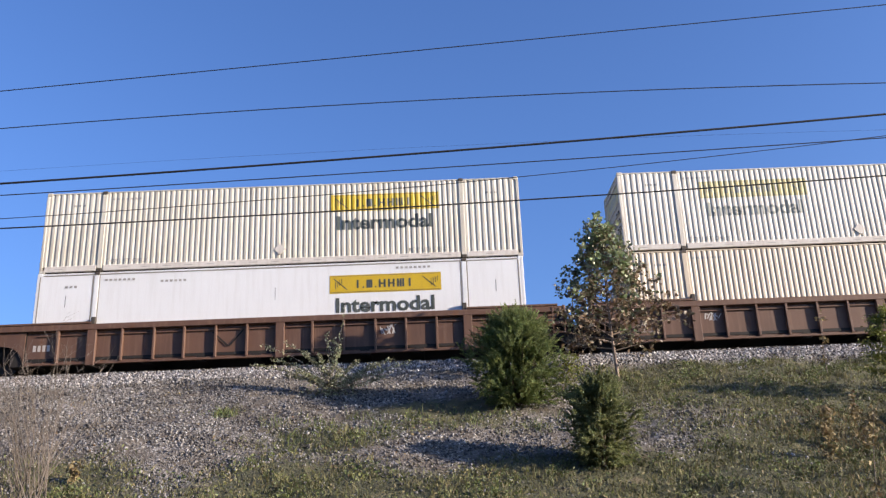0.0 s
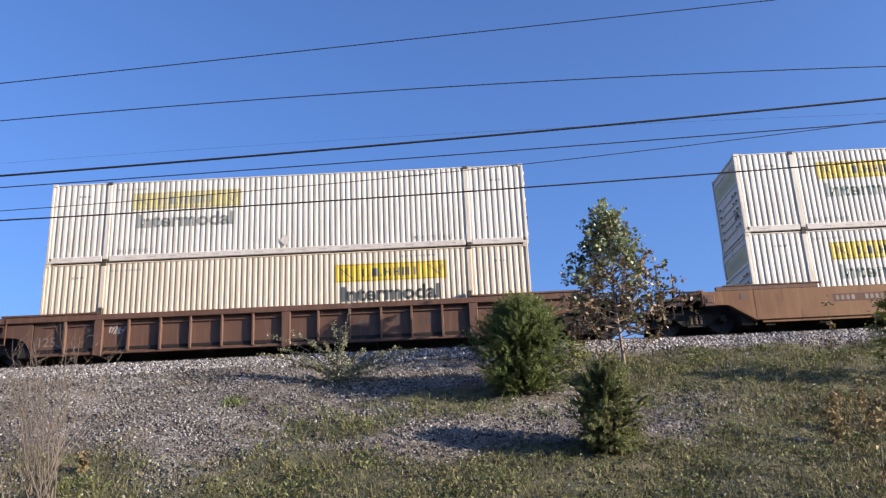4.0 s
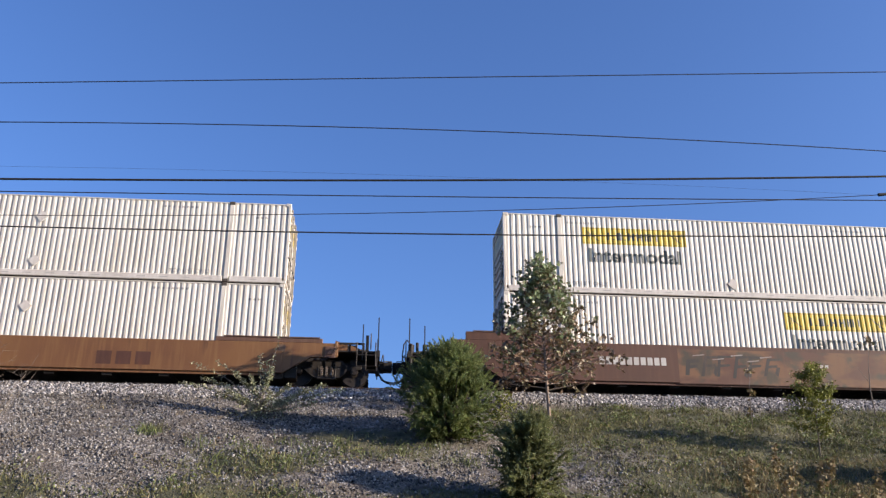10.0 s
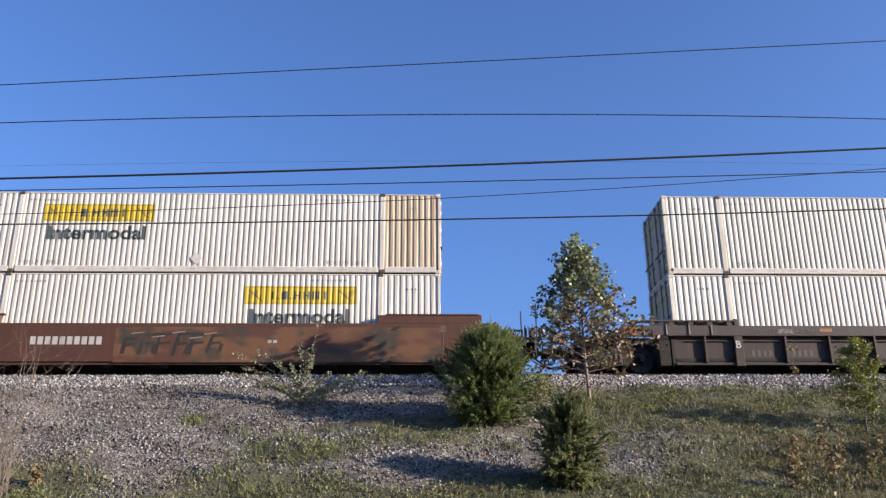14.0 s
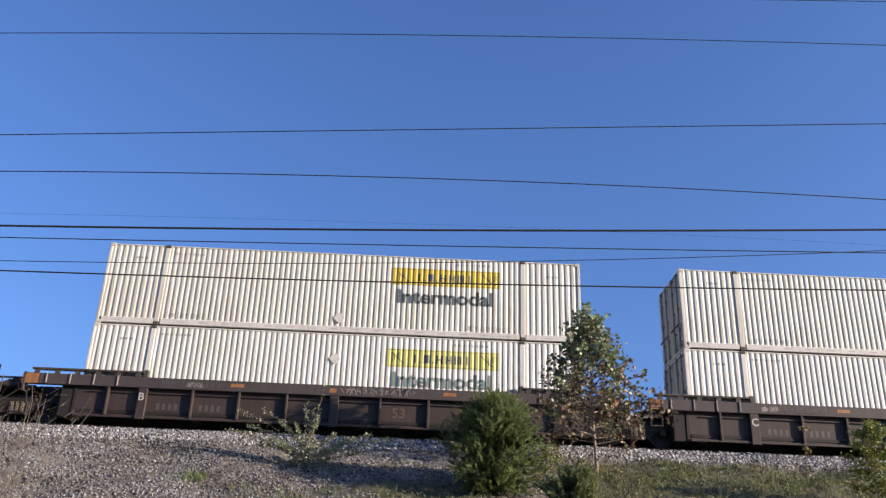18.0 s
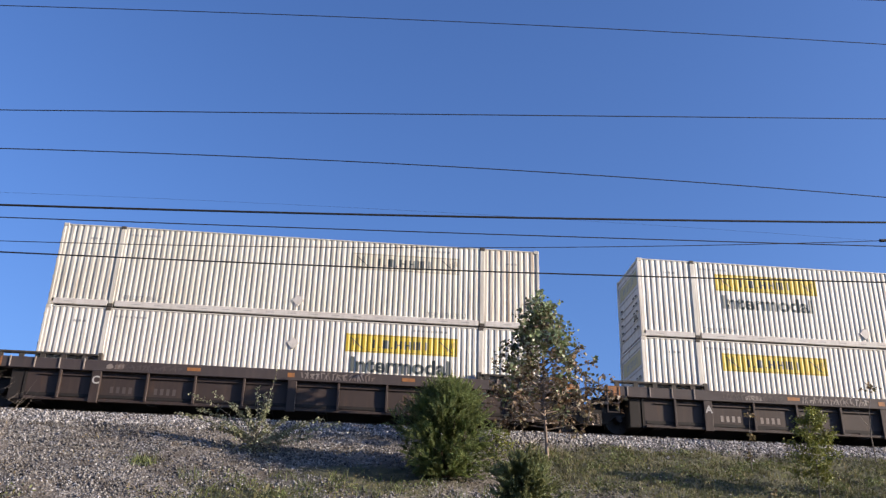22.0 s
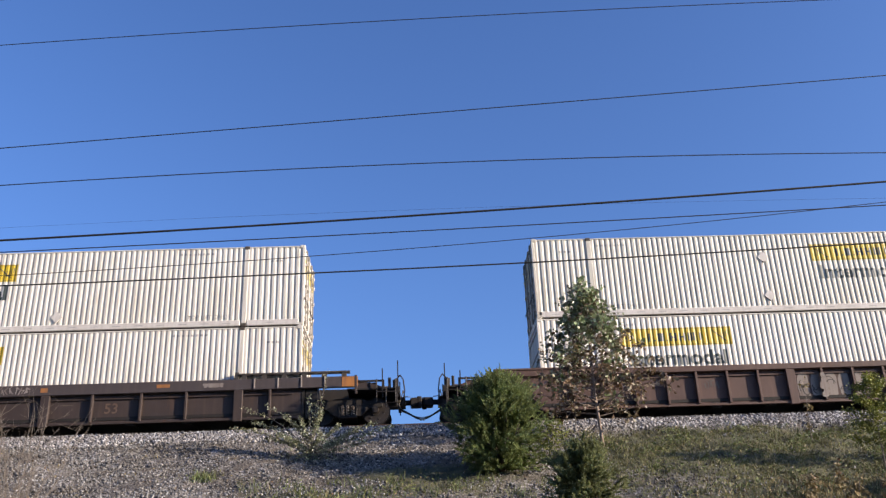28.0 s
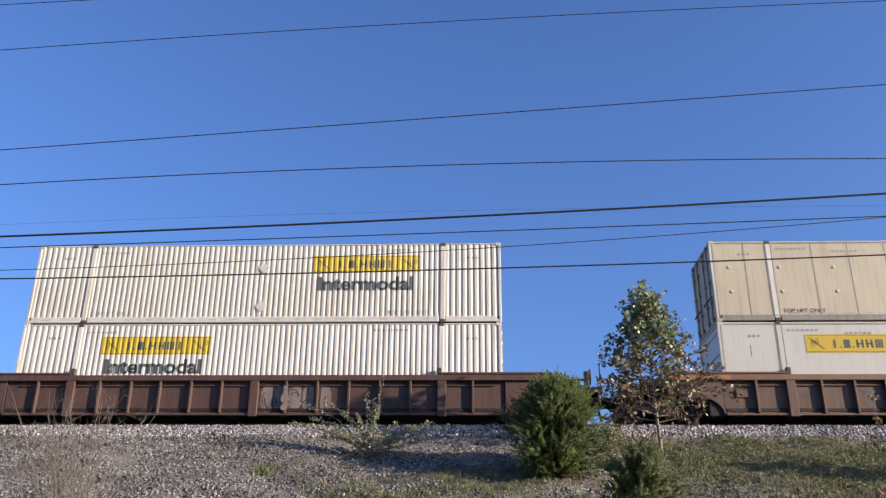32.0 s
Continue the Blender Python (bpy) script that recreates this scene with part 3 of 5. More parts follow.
    for s in (-1, 1):
        for r, y0, y1, n in ((WHEEL_R, 0.70, 0.82, 28), (WHEEL_R + 0.03, 0.66, 0.70, 28), (0.14, 0.64, 0.86, 12)):
            rod(bm, (0, s * y0, 0), (0, s * y1, 0), r, sides=n)
        for a in range(6):
            d = Vector((math.cos(a * math.tau / 6), 0, math.sin(a * math.tau / 6)))
            rod(bm, Vector((0, s * 0.80, 0)) + d * 0.27, Vector((0, s * 0.835, 0)) + d * 0.27, 0.05, 0.035, 6)
    return bm


def truck(wagon, u):
    """A two-axle bogie: bolster, cast side frames with springs, bearing caps and two turning wheelsets."""
    t = piece(wagon, "bolster", "truck", lambda: boxes((-0.2, 0.2, -1.05, 1.05, 0.42, 0.62), (-0.28, 0.28, -0.3, 0.3, 0.6, 0.75), bevel=0.03), M_BLACK, pose(u - HALF, 0, 0))
    frame_out = [(-1.12, 0.52), (-1.12, 0.66), (-0.72, 0.68), (-0.42, 0.82), (0.42, 0.82), (0.72, 0.68), (1.12, 0.66), (1.12, 0.52), (0.72, 0.50), (0.42, 0.24), (-0.42, 0.24), (-0.72, 0.50)]
    for s in (-1, 1):
        y = s * 0.99
        piece(t, ("frame", s), "side_frame", lambda: slab_bevel(frame_out, y - 0.05, y + 0.05), M_BLACK)
        piece(t, ("pocket", s), "spring_pocket", lambda: boxes((-0.30, 0.30, y - 0.075, y + 0.075, 0.20, 0.27), (-0.30, -0.25, y - 0.06, y + 0.06, 0.27, 0.6), (0.25, 0.30, y - 0.06, y + 0.06, 0.27, 0.6), bevel=0.01), M_WHEEL)
        for k in (-0.16, 0.0, 0.16):
            piece(t, ("spring", s), "spring", lambda: coil(y - s * -0.09), M_PALEPAINT, pose(k, 0, 0))
        for k in (-0.89, 0.89):
            piece(t, ("cap", s), "bearing_cap", lambda: rod(rod(bmesh.new(), (0, y - 0.02 * s, 0.44), (0, y + 0.12 * s, 0.44), 0.12, 0.10, 14), (0, y + 0.12 * s, 0.44), (0, y + 0.14 * s, 0.44), 0.05, sides=8), M_WHEEL, pose(k, 0, 0))
    for k in (-0.89, 0.89):
        w = piece(t, "wheelset", "wheelset", wheelset_mesh, M_WHEEL, pose(k, 0, WHEEL_R))
        WHEELSETS.append((w, k))
    return t


def slab_bevel(outline, y0, y1):
    bm = slab(bmesh.new(), outline, y0, y1)
    bmesh.ops.bevel(bm, geom=bm.edges[:], offset=0.015, segments=1, affect="EDGES")
    return bm


def coil(y):
    pts = [(0.055 * math.cos(i * 1.05), y + 0.055 * math.sin(i * 1.05), 0.27 + 0.0085 * i) for i in range(36)]
    return tube(bmesh.new(), pts, 0.016, 4)


def arch(u_end, inner, z_cut, z_top, z_low, left, straight=False):
    """The outline of a side plate's end, cut away over the bogie."""
    s = 1 if left else -1
    if straight:
        return [(u - HALF, z) for u, z in ((u_end, z_top), (u_end, z_cut), (u_end + s * 0.85, z_cut - 0.02), (inner, z_low), (inner, z_top))]
    pts = [(u_end, z_top), (u_end, z_cut)]
    start = u_end + s * 0.55
    for i in range(7):
        a = i / 6 * math.pi / 2
        pts.append((start + (inner - start) * math.sin(a), z_low + (z_cut - z_low) * math.cos(a)))
    pts.append((inner, z_top))
    return [(u - HALF, z) for u, z in pts]


def coupler_end(wagon, left, brake, body, tall_rods, meet):
    """The open end of a wagon over its own bogie: deck, drawbar, coupler, hoses, grab irons and rods. meet: how far out the knuckles touch."""
    s = -1 if left else 1
    base = 0.0 if left else LONG

    def at(d):  # distance outward from the container's end
        return base + s * d - HALF

    def span(d0, d1, *rest):
        a, b = sorted((at(d0), at(d1)))
        return (a, b, *rest)
    k = (left,)
    side = 1.8 if left else 1.9
    reach = 3.2
    piece(wagon, ("deck", *k), "end_deck", lambda: boxes(span(side - 0.4, reach, -1.35, 1.35, 1.02, 1.08), span(reach - 0.12, reach, -1.45, 1.45, 0.86, 1.08), bevel=0.008), M_BLACK)
    for y0 in (-1.35, 1.31):
        piece(wagon, ("deckrail", y0, *k), "deck_rail", lambda: boxes(span(side, reach - 0.5, y0, y0 + 0.05, 1.28, 1.34), span(side + 0.3, side + 0.35, y0, y0 + 0.05, 1.08, 1.28), span(reach - 0.56, reach - 0.5, y0, y0 + 0.05, 1.08, 1.28)), M_BLACK)
    def sill():
        bm = bmesh.new()
        o = [(at(0.3), 1.32), (at(1.7), 1.30), (at(2.9), 1.02), (at(3.35), 0.98), (at(3.35), 0.72), (at(1.6), 0.70), (at(0.3), 0.74)]
        slab(bm, o, -0.33, 0.33)
        return bm
    piece(wagon, ("sill", *k), "centre_sill", sill, M_BLACK)
    km = (*k, round(meet, 2))
    piece(wagon, ("coupler", *km), "coupler", lambda: boxes(span(3.0, meet - 0.32, -0.09, 0.09, 0.78, 0.94), span(meet - 0.38, meet - 0.08, -0.2, 0.2, 0.70, 1.0), span(meet - 0.16, meet, -0.02 if left else -0.2, 0.2 if left else 0.02, 0.66, 1.04), bevel=0.03), M_BLACK)
    piece(wagon, ("hose", *km), "air_hose", lambda: tube(bmesh.new(), [(at(3.12), -0.42, 0.82), (at(3.16), -0.46, 0.58), (at(meet - 0.34), -0.44, 0.34), (at(meet - 0.16), -0.42, 0.24), (at(meet), -0.42, 0.22)], 0.032), M_FITTING)
    piece(wagon, ("hose_b", *km), "air_hose", lambda: tube(bmesh.new(), [(at(3.14), 0.30, 0.84), (at(3.22), 0.32, 0.66), (at(meet - 0.26), 0.30, 0.46), (at(meet), 0.28, 0.40)], 0.024), M_RAIL)
    piece(wagon, ("glad", *km), "hose_coupling", lambda: boxes(span(meet - 0.09, meet - 0.002, -0.47, -0.37, 0.17, 0.27), bevel=0.02), M_RAIL)
    piece(wagon, ("angle_cock", *k), "angle_cock", lambda: boxes(span(3.04, 3.2, -0.50, -0.38, 0.78, 0.92), span(3.08, 3.13, -0.46, -0.41, 0.92, 1.04), bevel=0.012), M_FITTING)
    piece(wagon, ("stirrup", *k), "ladder_frame", lambda: tube(tube(bmesh.new(), [(at(2.45), -1.42, 1.34), (at(2.45), -1.44, 0.56), (at(3.06), -1.44, 0.56), (at(3.06), -1.42, 1.34)], 0.022), [(at(2.45), -1.44, 0.92), (at(3.06), -1.44, 0.92)], 0.018), M_WHEEL)
    piece(wagon, ("reservoir", *k), "air_reservoir", lambda: rod(bmesh.new(), (at(2.15), -0.25, 1.24), (at(2.85), -0.25, 1.24), 0.15, sides=12), M_FITTING)
    for y0 in (-1.33, 1.29):
        piece(wagon, ("gusset", y0, *k), "deck_gusset", lambda: slab(bmesh.new(), [(at(1.75), 1.08), (at(2.75), 1.08), (at(1.75), 1.40)], y0, y0 + 0.04), body)
    piece(wagon, ("lever", *k), "uncoupling_lever", lambda: tube(bmesh.new(), [(at(3.25), -1.4, 0.72), (at(3.3), -1.4, 0.95), (at(3.34), -0.4, 0.98), (at(3.5), -0.1, 1.04)], 0.016), M_FITTING)
    for i, (d, y, h) in enumerate(((2.62, -1.4, 2.2), (3.12, -1.4, 2.22), (3.12, 1.36, 2.2))):
        piece(wagon, ("rod", i, tall_rods, *k), "grab_rod", lambda: boxes(span(d, d + 0.035, y, y + 0.035, 0.75, min(h, tall_rods) - 0.25 * (i == 0))), M_WHEEL)
    piece(wagon, ("step", *k), "step_iron", lambda: tube(bmesh.new(), [(at(2.75), -1.43, 1.0), (at(2.75), -1.45, 0.42), (at(3.1), -1.45, 0.42), (at(3.1), -1.43, 1.0)], 0.02), M_WHEEL)
    piece(wagon, ("valve", *k), "brake_rigging", lambda: boxes(span(2.2, 2.45, -1.1, -0.75, 1.08, 1.32), span(2.05, 2.15, -1.2, -0.5, 1.08, 1.22), bevel=0.02), M_BLACK)
    if brake:
        wheel = piece(wagon, ("brakewheel", *k), "brake_wheel", lambda: ring_wheel(0.26), M_FITTING, pose(at(3.3 if left else 2.9), -0.75, 1.38 if left else 1.55))
        piece(wheel, ("brakepost", *k), "brake_stand", lambda: boxes((-0.05 - s * 0.12, 0.05 - s * 0.12, -0.1, 0.1, -0.4, 0.18)), M_BLACK)
    else:
        piece(wagon, ("stand", *k), "brake_cylinder", lambda: rod(rod(bmesh.new(), (at(3.05), -0.85, 1.08), (at(3.05), -0.85, 1.44), 0.10, sides=12), (at(2.85), -0.85, 1.1), (at(2.85), -0.85, 1.52), 0.05, sides=10), M_BLACK)
        piece(wagon, ("pipe", *k), "brake_pipe", lambda: tube(bmesh.new(), [(at(3.05), -0.9, 1.42), (at(3.2), -1.0, 1.56), (at(3.3), -1.1, 1.4), (at(3.35), -1.1, 1.0), (at(3.3), -0.9, 0.8)], 0.022), M_BLACK)
    truck(wagon, base + s * (1.95 if left else 1.5))


def ring_wheel(r):
    bm = bmesh.new()
    n = 16
    pts = [(0, r * math.cos(math.tau * i / n), r * math.sin(math.tau * i / n)) for i in range(n + 1)]
    tube(bm, pts, 0.02, 5)
    for i in range(5):
        a = math.tau * i / 5
        rod(bm, (0, 0, 0), (0, r * math.cos(a), r * math.sin(a)), 0.014, sides=5)
    return bm


def wagon(kind, m, label, left, right, body, sill_mat, marks, amber=False, top=1.45, low=0.16, meets=(3.9, 3.9)):
    """kind: "ribbed", "broad" (ribs under a deep sill) or "smooth"; left and right: "coupler", "brake", "joint" or "bearer"."""
    w = thing("well_wagon", label, "rail wagon", "well wagons of the train", m)
    u0, u1 = (-1.80 if left in ("coupler", "brake") else -1.38), (18.0 if right in ("coupler", "brake") else 17.40)
    raised = 0.26 if body == M_MAROON else 0.13
    chord = {"ribbed": 1.26, "broad": 1.10, "smooth": top - 0.09}[kind]
    for turn in (False, True):
        sg = -1.0 if turn else 1.0

        def yy(a, b):
            return (a, b) if sg > 0 else (-b, -a)
        key = (kind, u0, u1, turn, top)
        if kind != "smooth":
            piece(w, ("sill", *key), "top_sill", lambda: boxes(u_box(u0, u1, *yy(SIDE_Y, SIDE_Y + 0.17), chord, top), bevel=0.012), sill_mat)
            piece(w, ("sheet", *key), "side_sheet", lambda: boxes(u_box(-0.1, 16.25, *yy(SIDE_Y + 0.14, SIDE_Y + 0.17), low + 0.02, chord)), body)
            piece(w, ("lip", *key), "bottom_sill", lambda: boxes(u_box(-0.05, 16.2, *yy(SIDE_Y + 0.05, SIDE_Y + 0.17), low - 0.02, low + 0.06), bevel=0.01), body)
            us = [0.96, 3.02, 4.05, 5.02, 6.04, 7.05, 9.16, 10.18, 11.2, 12.19, 13.19, 15.2] if kind == "ribbed" else [0.95, 3.62, 5.09, 6.61, 9.59, 11.13, 12.55, 15.2]
            for u in us:
                piece(w, ("stake", kind, turn), "side_stake", lambda: boxes((-0.035, 0.035, *yy(SIDE_Y + 0.008, SIDE_Y + 0.15), low + 0.05, chord), bevel=0.008), body, pose(u - HALF, 0, 0))
            for u in (2.05, 8.12, 14.2):
                piece(w, ("post", kind, turn), "side_post", lambda: boxes((-0.14, 0.14, *yy(SIDE_Y + 0.004, SIDE_Y + 0.15), low - 0.06, chord), bevel=0.012), body, pose(u - HALF, 0, 0))
            piece(w, ("shelf", *key), "stiffener", lambda: boxes(u_box(0.3, 15.9, *yy(SIDE_Y + 0.09, SIDE_Y + 0.15), chord - 0.16, chord - 0.13)), body)
        else:
            piece(w, ("sheet", *key), "side_sheet", lambda: boxes(u_box(-0.1, 16.25, *yy(SIDE_Y, SIDE_Y + 0.12), low, top - 0.02), bevel=0.015), body)
            piece(w, ("lip", *key), "bottom_sill", lambda: boxes(u_box(0.1, 16.05, *yy(SIDE_Y + 0.05, SIDE_Y + 0.14), low - 0.08, low - 0.003)), body)
        for k, (ue, ui, lft) in enumerate(((u0, -0.1, True), (u1, 16.25, False))):
            z_top = chord if kind != "smooth" else top - 0.02
            y_in = 0.08 if kind != "smooth" else 0.004
            if kind != "broad":
                piece(w, ("end", k, *key), "end_sheet", lambda: slab(bmesh.new(), arch(ue, ui, 0.82, z_top, low, lft, kind == "smooth"), *yy(SIDE_Y + y_in, SIDE_Y + 0.16)), body)
            if kind == "smooth":
                a, b = (ue + 0.5, 2.05) if lft else (14.1, ue - 0.5)
                piece(w, ("raise", k, *key), "raised_sill", lambda: boxes(u_box(a, b, *yy(SIDE_Y + 0.01, SIDE_Y + 0.13), top - 0.02, top + raised), bevel=0.012), sill_mat)
                piece(w, ("board", k, *key), "running_board", lambda: boxes(u_box(a + 0.25, b + 0.12 if lft else b - 0.1, *yy(SIDE_Y - 0.015, SIDE_Y + 0.16), top + raised, top + raised + 0.035)), M_DARKBROWN)
                piece(w, ("patch", k, *key), "data_plate", lambda: boxes(u_box(*((a + 0.75, a + 0.98) if lft else (b - 1.4, b - 1.17)), *yy(SIDE_Y - 0.004, SIDE_Y + 0.02), top - 0.32, top - 0.1)), M_OLDYELLOW)
            else:
                a, b = (ue + 0.25, 2.0) if lft else (14.2, ue - 0.25)
                piece(w, ("walk", k, *key), "walkway", lambda: boxes(*walkway_rows(a, b, top, kind == "broad", yy)), M_FITTING if kind == "broad" else body)
                if kind == "broad":
                    for u in (a + 0.5, a + 1.25, a + 2.0, a + 2.75):
                        if u < b - 0.1:
                            piece(w, ("stub", turn), "sill_stub", lambda: boxes((-0.022, 0.022, *yy(SIDE_Y - 0.03, SIDE_Y + 0.02), chord + 0.03, top + 0.02), bevel=0.006), M_PALEPAINT, pose(u - HALF, 0, 0))
                else:
                    # black plate painted for the dark inside of a hole
                    piece(w, ("slot", k, *key), "hole_plate", lambda: boxes(u_box(*((ue + 0.16, ue + 0.30) if lft else (ue - 0.30, ue - 0.16)), *yy(SIDE_Y + y_in - 0.004, SIDE_Y + y_in + 0.03), 0.98, 1.18)), M_BLACK)
                piece(w, ("guide", k, turn), "corner_guide", lambda: boxes((-0.07, 0.07, *yy(SIDE_Y + 0.02, SIDE_Y + 0.16), top, top + 0.24), bevel=0.015), M_FITTING, pose((2.05 if lft else 14.12) - HALF, 0, 0))
            if amber or kind == "broad":
                long = 0.5 if kind == "broad" else 2.0
                a, b = (ue, ue + long) if lft else (ue - long, ue)
                piece(w, ("amber", k, *key), "reflector", lambda: boxes(u_box(a, b, *yy(SIDE_Y - 0.006, SIDE_Y + 0.02), chord + 0.01, top - 0.02)), M_AMBER, None, "amber reflective end panel")
            piece(w, ("ladder", k, *key), "end_bracket", lambda: boxes(u_box(*((ue + 0.02, ue + 0.1) if lft else (ue - 0.1, ue - 0.02)), *yy(SIDE_Y - 0.012, SIDE_Y + 0.1), 0.86, top + 0.03), bevel=0.01), body)
    for k, (ue, side) in enumerate(((u0 + 0.25, left), (u1 - 0.25, right))):
        if side in ("joint", "bearer"):
            piece(w, "sideladder", "side_ladder", lambda: boxes((-0.2, -0.17, SIDE_Y - 0.02, SIDE_Y + 0.02, 0.55, 1.42), (0.17, 0.2, SIDE_Y - 0.02, SIDE_Y + 0.02, 0.55, 1.42), *[(-0.17, 0.17, SIDE_Y - 0.012, SIDE_Y + 0.012, z, z + 0.03) for z in (0.56, 0.86, 1.16)]), body, pose(ue - HALF, 0, 0))
        elif kind == "smooth":
            piece(w, "endbox", "end_plate", lambda: boxes((-0.16, 0.16, SIDE_Y - 0.03, SIDE_Y + 0.02, 0.95, 1.32), (-0.09, 0.09, SIDE_Y - 0.05, SIDE_Y - 0.03, 1.05, 1.22), bevel=0.008), sill_mat, pose(ue - HALF, 0, top - 1.45))
    # well floor and bulkheads
    piece(w, "wellfloor", "well_floor", lambda: boxes(u_box(0.0, 16.15, -1.38, 1.38, FLOOR - 0.11, FLOOR - 0.012)), M_BLACK)
    for i in range(10):
        piece(w, "crossbearer", "crossbearer", lambda: boxes((-0.15, 0.15, -1.38, 1.38, 0.10, FLOOR - 0.113)), M_BLACK, pose(0.35 + 1.75 * i - HALF, 0, 0))
    for k, u in enumerate((-0.14, 16.21)):
        piece(w, ("bulkhead", k), "bulkhead", lambda: boxes(u_box(u, u + 0.08, -1.38, 1.38, 0.12, 1.42)), M_BLACK)
    for k, (a, b) in enumerate(((-0.56, -0.16), (16.31, 16.71))):
        piece(w, ("bearer", k), "body_bolster", lambda: boxes(u_box(a, b, -1.36, 1.36, 0.13, 1.2), bevel=0.02), M_BLACK)
    # ends
    for side, lft in ((left, True), (right, False)):
        if side in ("coupler", "brake"):
            coupler_end(w, lft, side == "brake", body, {"ribbed": 1.82, "broad": 1.95, "smooth": 2.2}[kind], meets[0 if lft else 1])
        else:
            a, b = (-1.6, -0.1) if lft else (16.25, 17.75)
            piece(w, ("spine", lft), "end_spine", lambda: boxes(u_box(a, b, -0.7, 0.7, 0.72, 1.22), u_box(*((a + 0.25, b) if lft else (a, b - 0.25)), -1.38, 1.38, 1.18, 1.26), bevel=0.02), M_BLACK)
            piece(w, ("link", lft), "jumper_hose", lambda: tube(bmesh.new(), [((a if lft else b) - HALF + d, -0.8, 1.2 + h) for d, h in ((-0.3, -0.15), (-0.15, 0.25), (0.05, 0.32), (0.3, 0.2), (0.45, 0.0))], 0.035), M_BLACK)
            piece(w, ("pole", lft), "grab_rod", lambda: boxes(u_box(*((a + 0.05, a + 0.085) if lft else (b - 0.085, b - 0.05)), -1.3, -1.265, 1.2, 1.75)), M_FITTING)
            if side == "bearer":
                truck(w, -1.725)
    marks(w)
    return w


def walkway_rows(a, b, top, raised, yy):
    """A running board along the end of a sill: on the grey wagons two strips of grating on feet, with daylight under it."""
    if not raised:
        return [u_box(a, b, *yy(SIDE_Y - 0.02, SIDE_Y + 0.2), top + 0.02, top + 0.075), u_box(a + 0.1, b - 0.1, *yy(SIDE_Y + 0.02, SIDE_Y + 0.14), top - 0.004, top + 0.02)]
    rows = [u_box(a, b, *yy(SIDE_Y - 0.02, SIDE_Y + 0.05), top + 0.13, top + 0.18), u_box(a, b, *yy(SIDE_Y + 0.12, SIDE_Y + 0.2), top + 0.13, top + 0.18)]
    for i in range(int((b - a) / 0.32)):
        u = a + 0.08 + 0.32 * i
        rows.append(u_box(u, u + 0.05, *yy(SIDE_Y + 0.05, SIDE_Y + 0.12), top + 0.14, top + 0.17))
        if i % 2 == 0:
            rows.append(u_box(u, u + 0.16, *yy(SIDE_Y + 0.0, SIDE_Y + 0.06), top - 0.002, top + 0.13))
    return rows


def stencil(w, key, rects, u, z, mat=None, name="stencil_marking", inset=0.0):
    def make():
        bm = sheet(*rects)
        for v in bm.verts:
            v.co = Vector((v.co.x + u - HALF, SIDE_Y + inset - 0.005 + v.co.y, v.co.z + z))
        return bm
    piece(w, key, name, make, mat or M_CHALK)


def flakes(seed, length, tall, n, wide=(0.04, 0.16), high=(0.06, 0.24), runs=0.35):
    """Ragged flecks of paint left on a sheet, with runs below some of them."""
    r = random.Random(seed)
    out = []
    for _ in range(n):
        cx, cz = length * r.random(), tall * r.random() ** 0.7
        rx, rz = r.uniform(*wide), r.uniform(*high)
        k = r.randint(6, 9)
        out.append([(cx + rx * r.uniform(0.5, 1.1) * math.cos(math.tau * i / k), min(tall, max(0.0, cz + rz * r.uniform(0.5, 1.1) * math.sin(math.tau * i / k)))) for i in range(k)])
        if r.random() < runs:
            wd = r.uniform(0.012, 0.03)
            out.append([(cx, max(0.0, cz - 0.4 * r.random())), (cx + wd, max(0.0, cz - 0.35)), (cx + wd * 1.4, cz), (cx, cz)])
    return out


def tag(seed, length, tall, n):
    """Chunky leaning letter-like shapes of an unreadable spray-painted tag, with gaps inside them."""
    r = random.Random(seed)
    out = []
    for i in range(n):
        x, w = length * i / n, length / n * r.uniform(0.8, 1.0)
        lean, z0, z1 = r.uniform(0.05, 0.22), r.uniform(0, 0.15) * tall, r.uniform(0.75, 1.0) * tall
        t = r.uniform(0.09, 0.14)
        out.append([(x, z0), (x + t, z0), (x + t + lean, z1), (x + lean, z1)])
        out.append([(x + lean, z1 - t), (x + w + lean, z1 - t * 0.6), (x + w + lean, z1), (x + lean, z1)])
        if i % 2:
            out.append([(x + w - t, z0 + 0.1), (x + w, z0), (x + w + lean * 0.5, (z0 + z1) / 2), (x + w - t + lean * 0.5, (z0 + z1) / 2)])
        out.append([(x + t, (z0 + z1) / 2 - 0.05), (x + w, (z0 + z1) / 2), (x + w, (z0 + z1) / 2 + t * 0.7), (x + t, (z0 + z1) / 2 + t * 0.5)])
    return out


def bars(n, wide, tall, gap, skip=()):
    return [((wide + gap) * i, (wide + gap) * i + wide, 0, tall) for i in range(n) if i not in skip]


def scrawl(seed, length, tall, n):
    """Loose overlapping strokes of an unreadable tag."""
    r = random.Random(seed)
    out = []
    for i in range(n):
        x = length * i / n
        a, b = r.uniform(-0.12, 0.12), r.uniform(-0.05, 0.12)
        wd = r.uniform(0.025, 0.05)
        z0, z1 = r.uniform(0, 0.25) * tall, r.uniform(0.6, 1.0) * tall
        out.append([(x, z0), (x + wd, z0), (x + wd + a, z1), (x + a, z1)])
        if i % 2:
            out.append([(x, z1 - wd), (x + length / n * 1.3, z1 - wd + b), (x + length / n * 1.3, z1 + b), (x, z1)])
    return out

# ---- the bank and the track bed ----


def smooth(a, b, x):
    t = np.clip((x - a) / (b - a), 0, 1)
    return t * t * (3 - 2 * t)


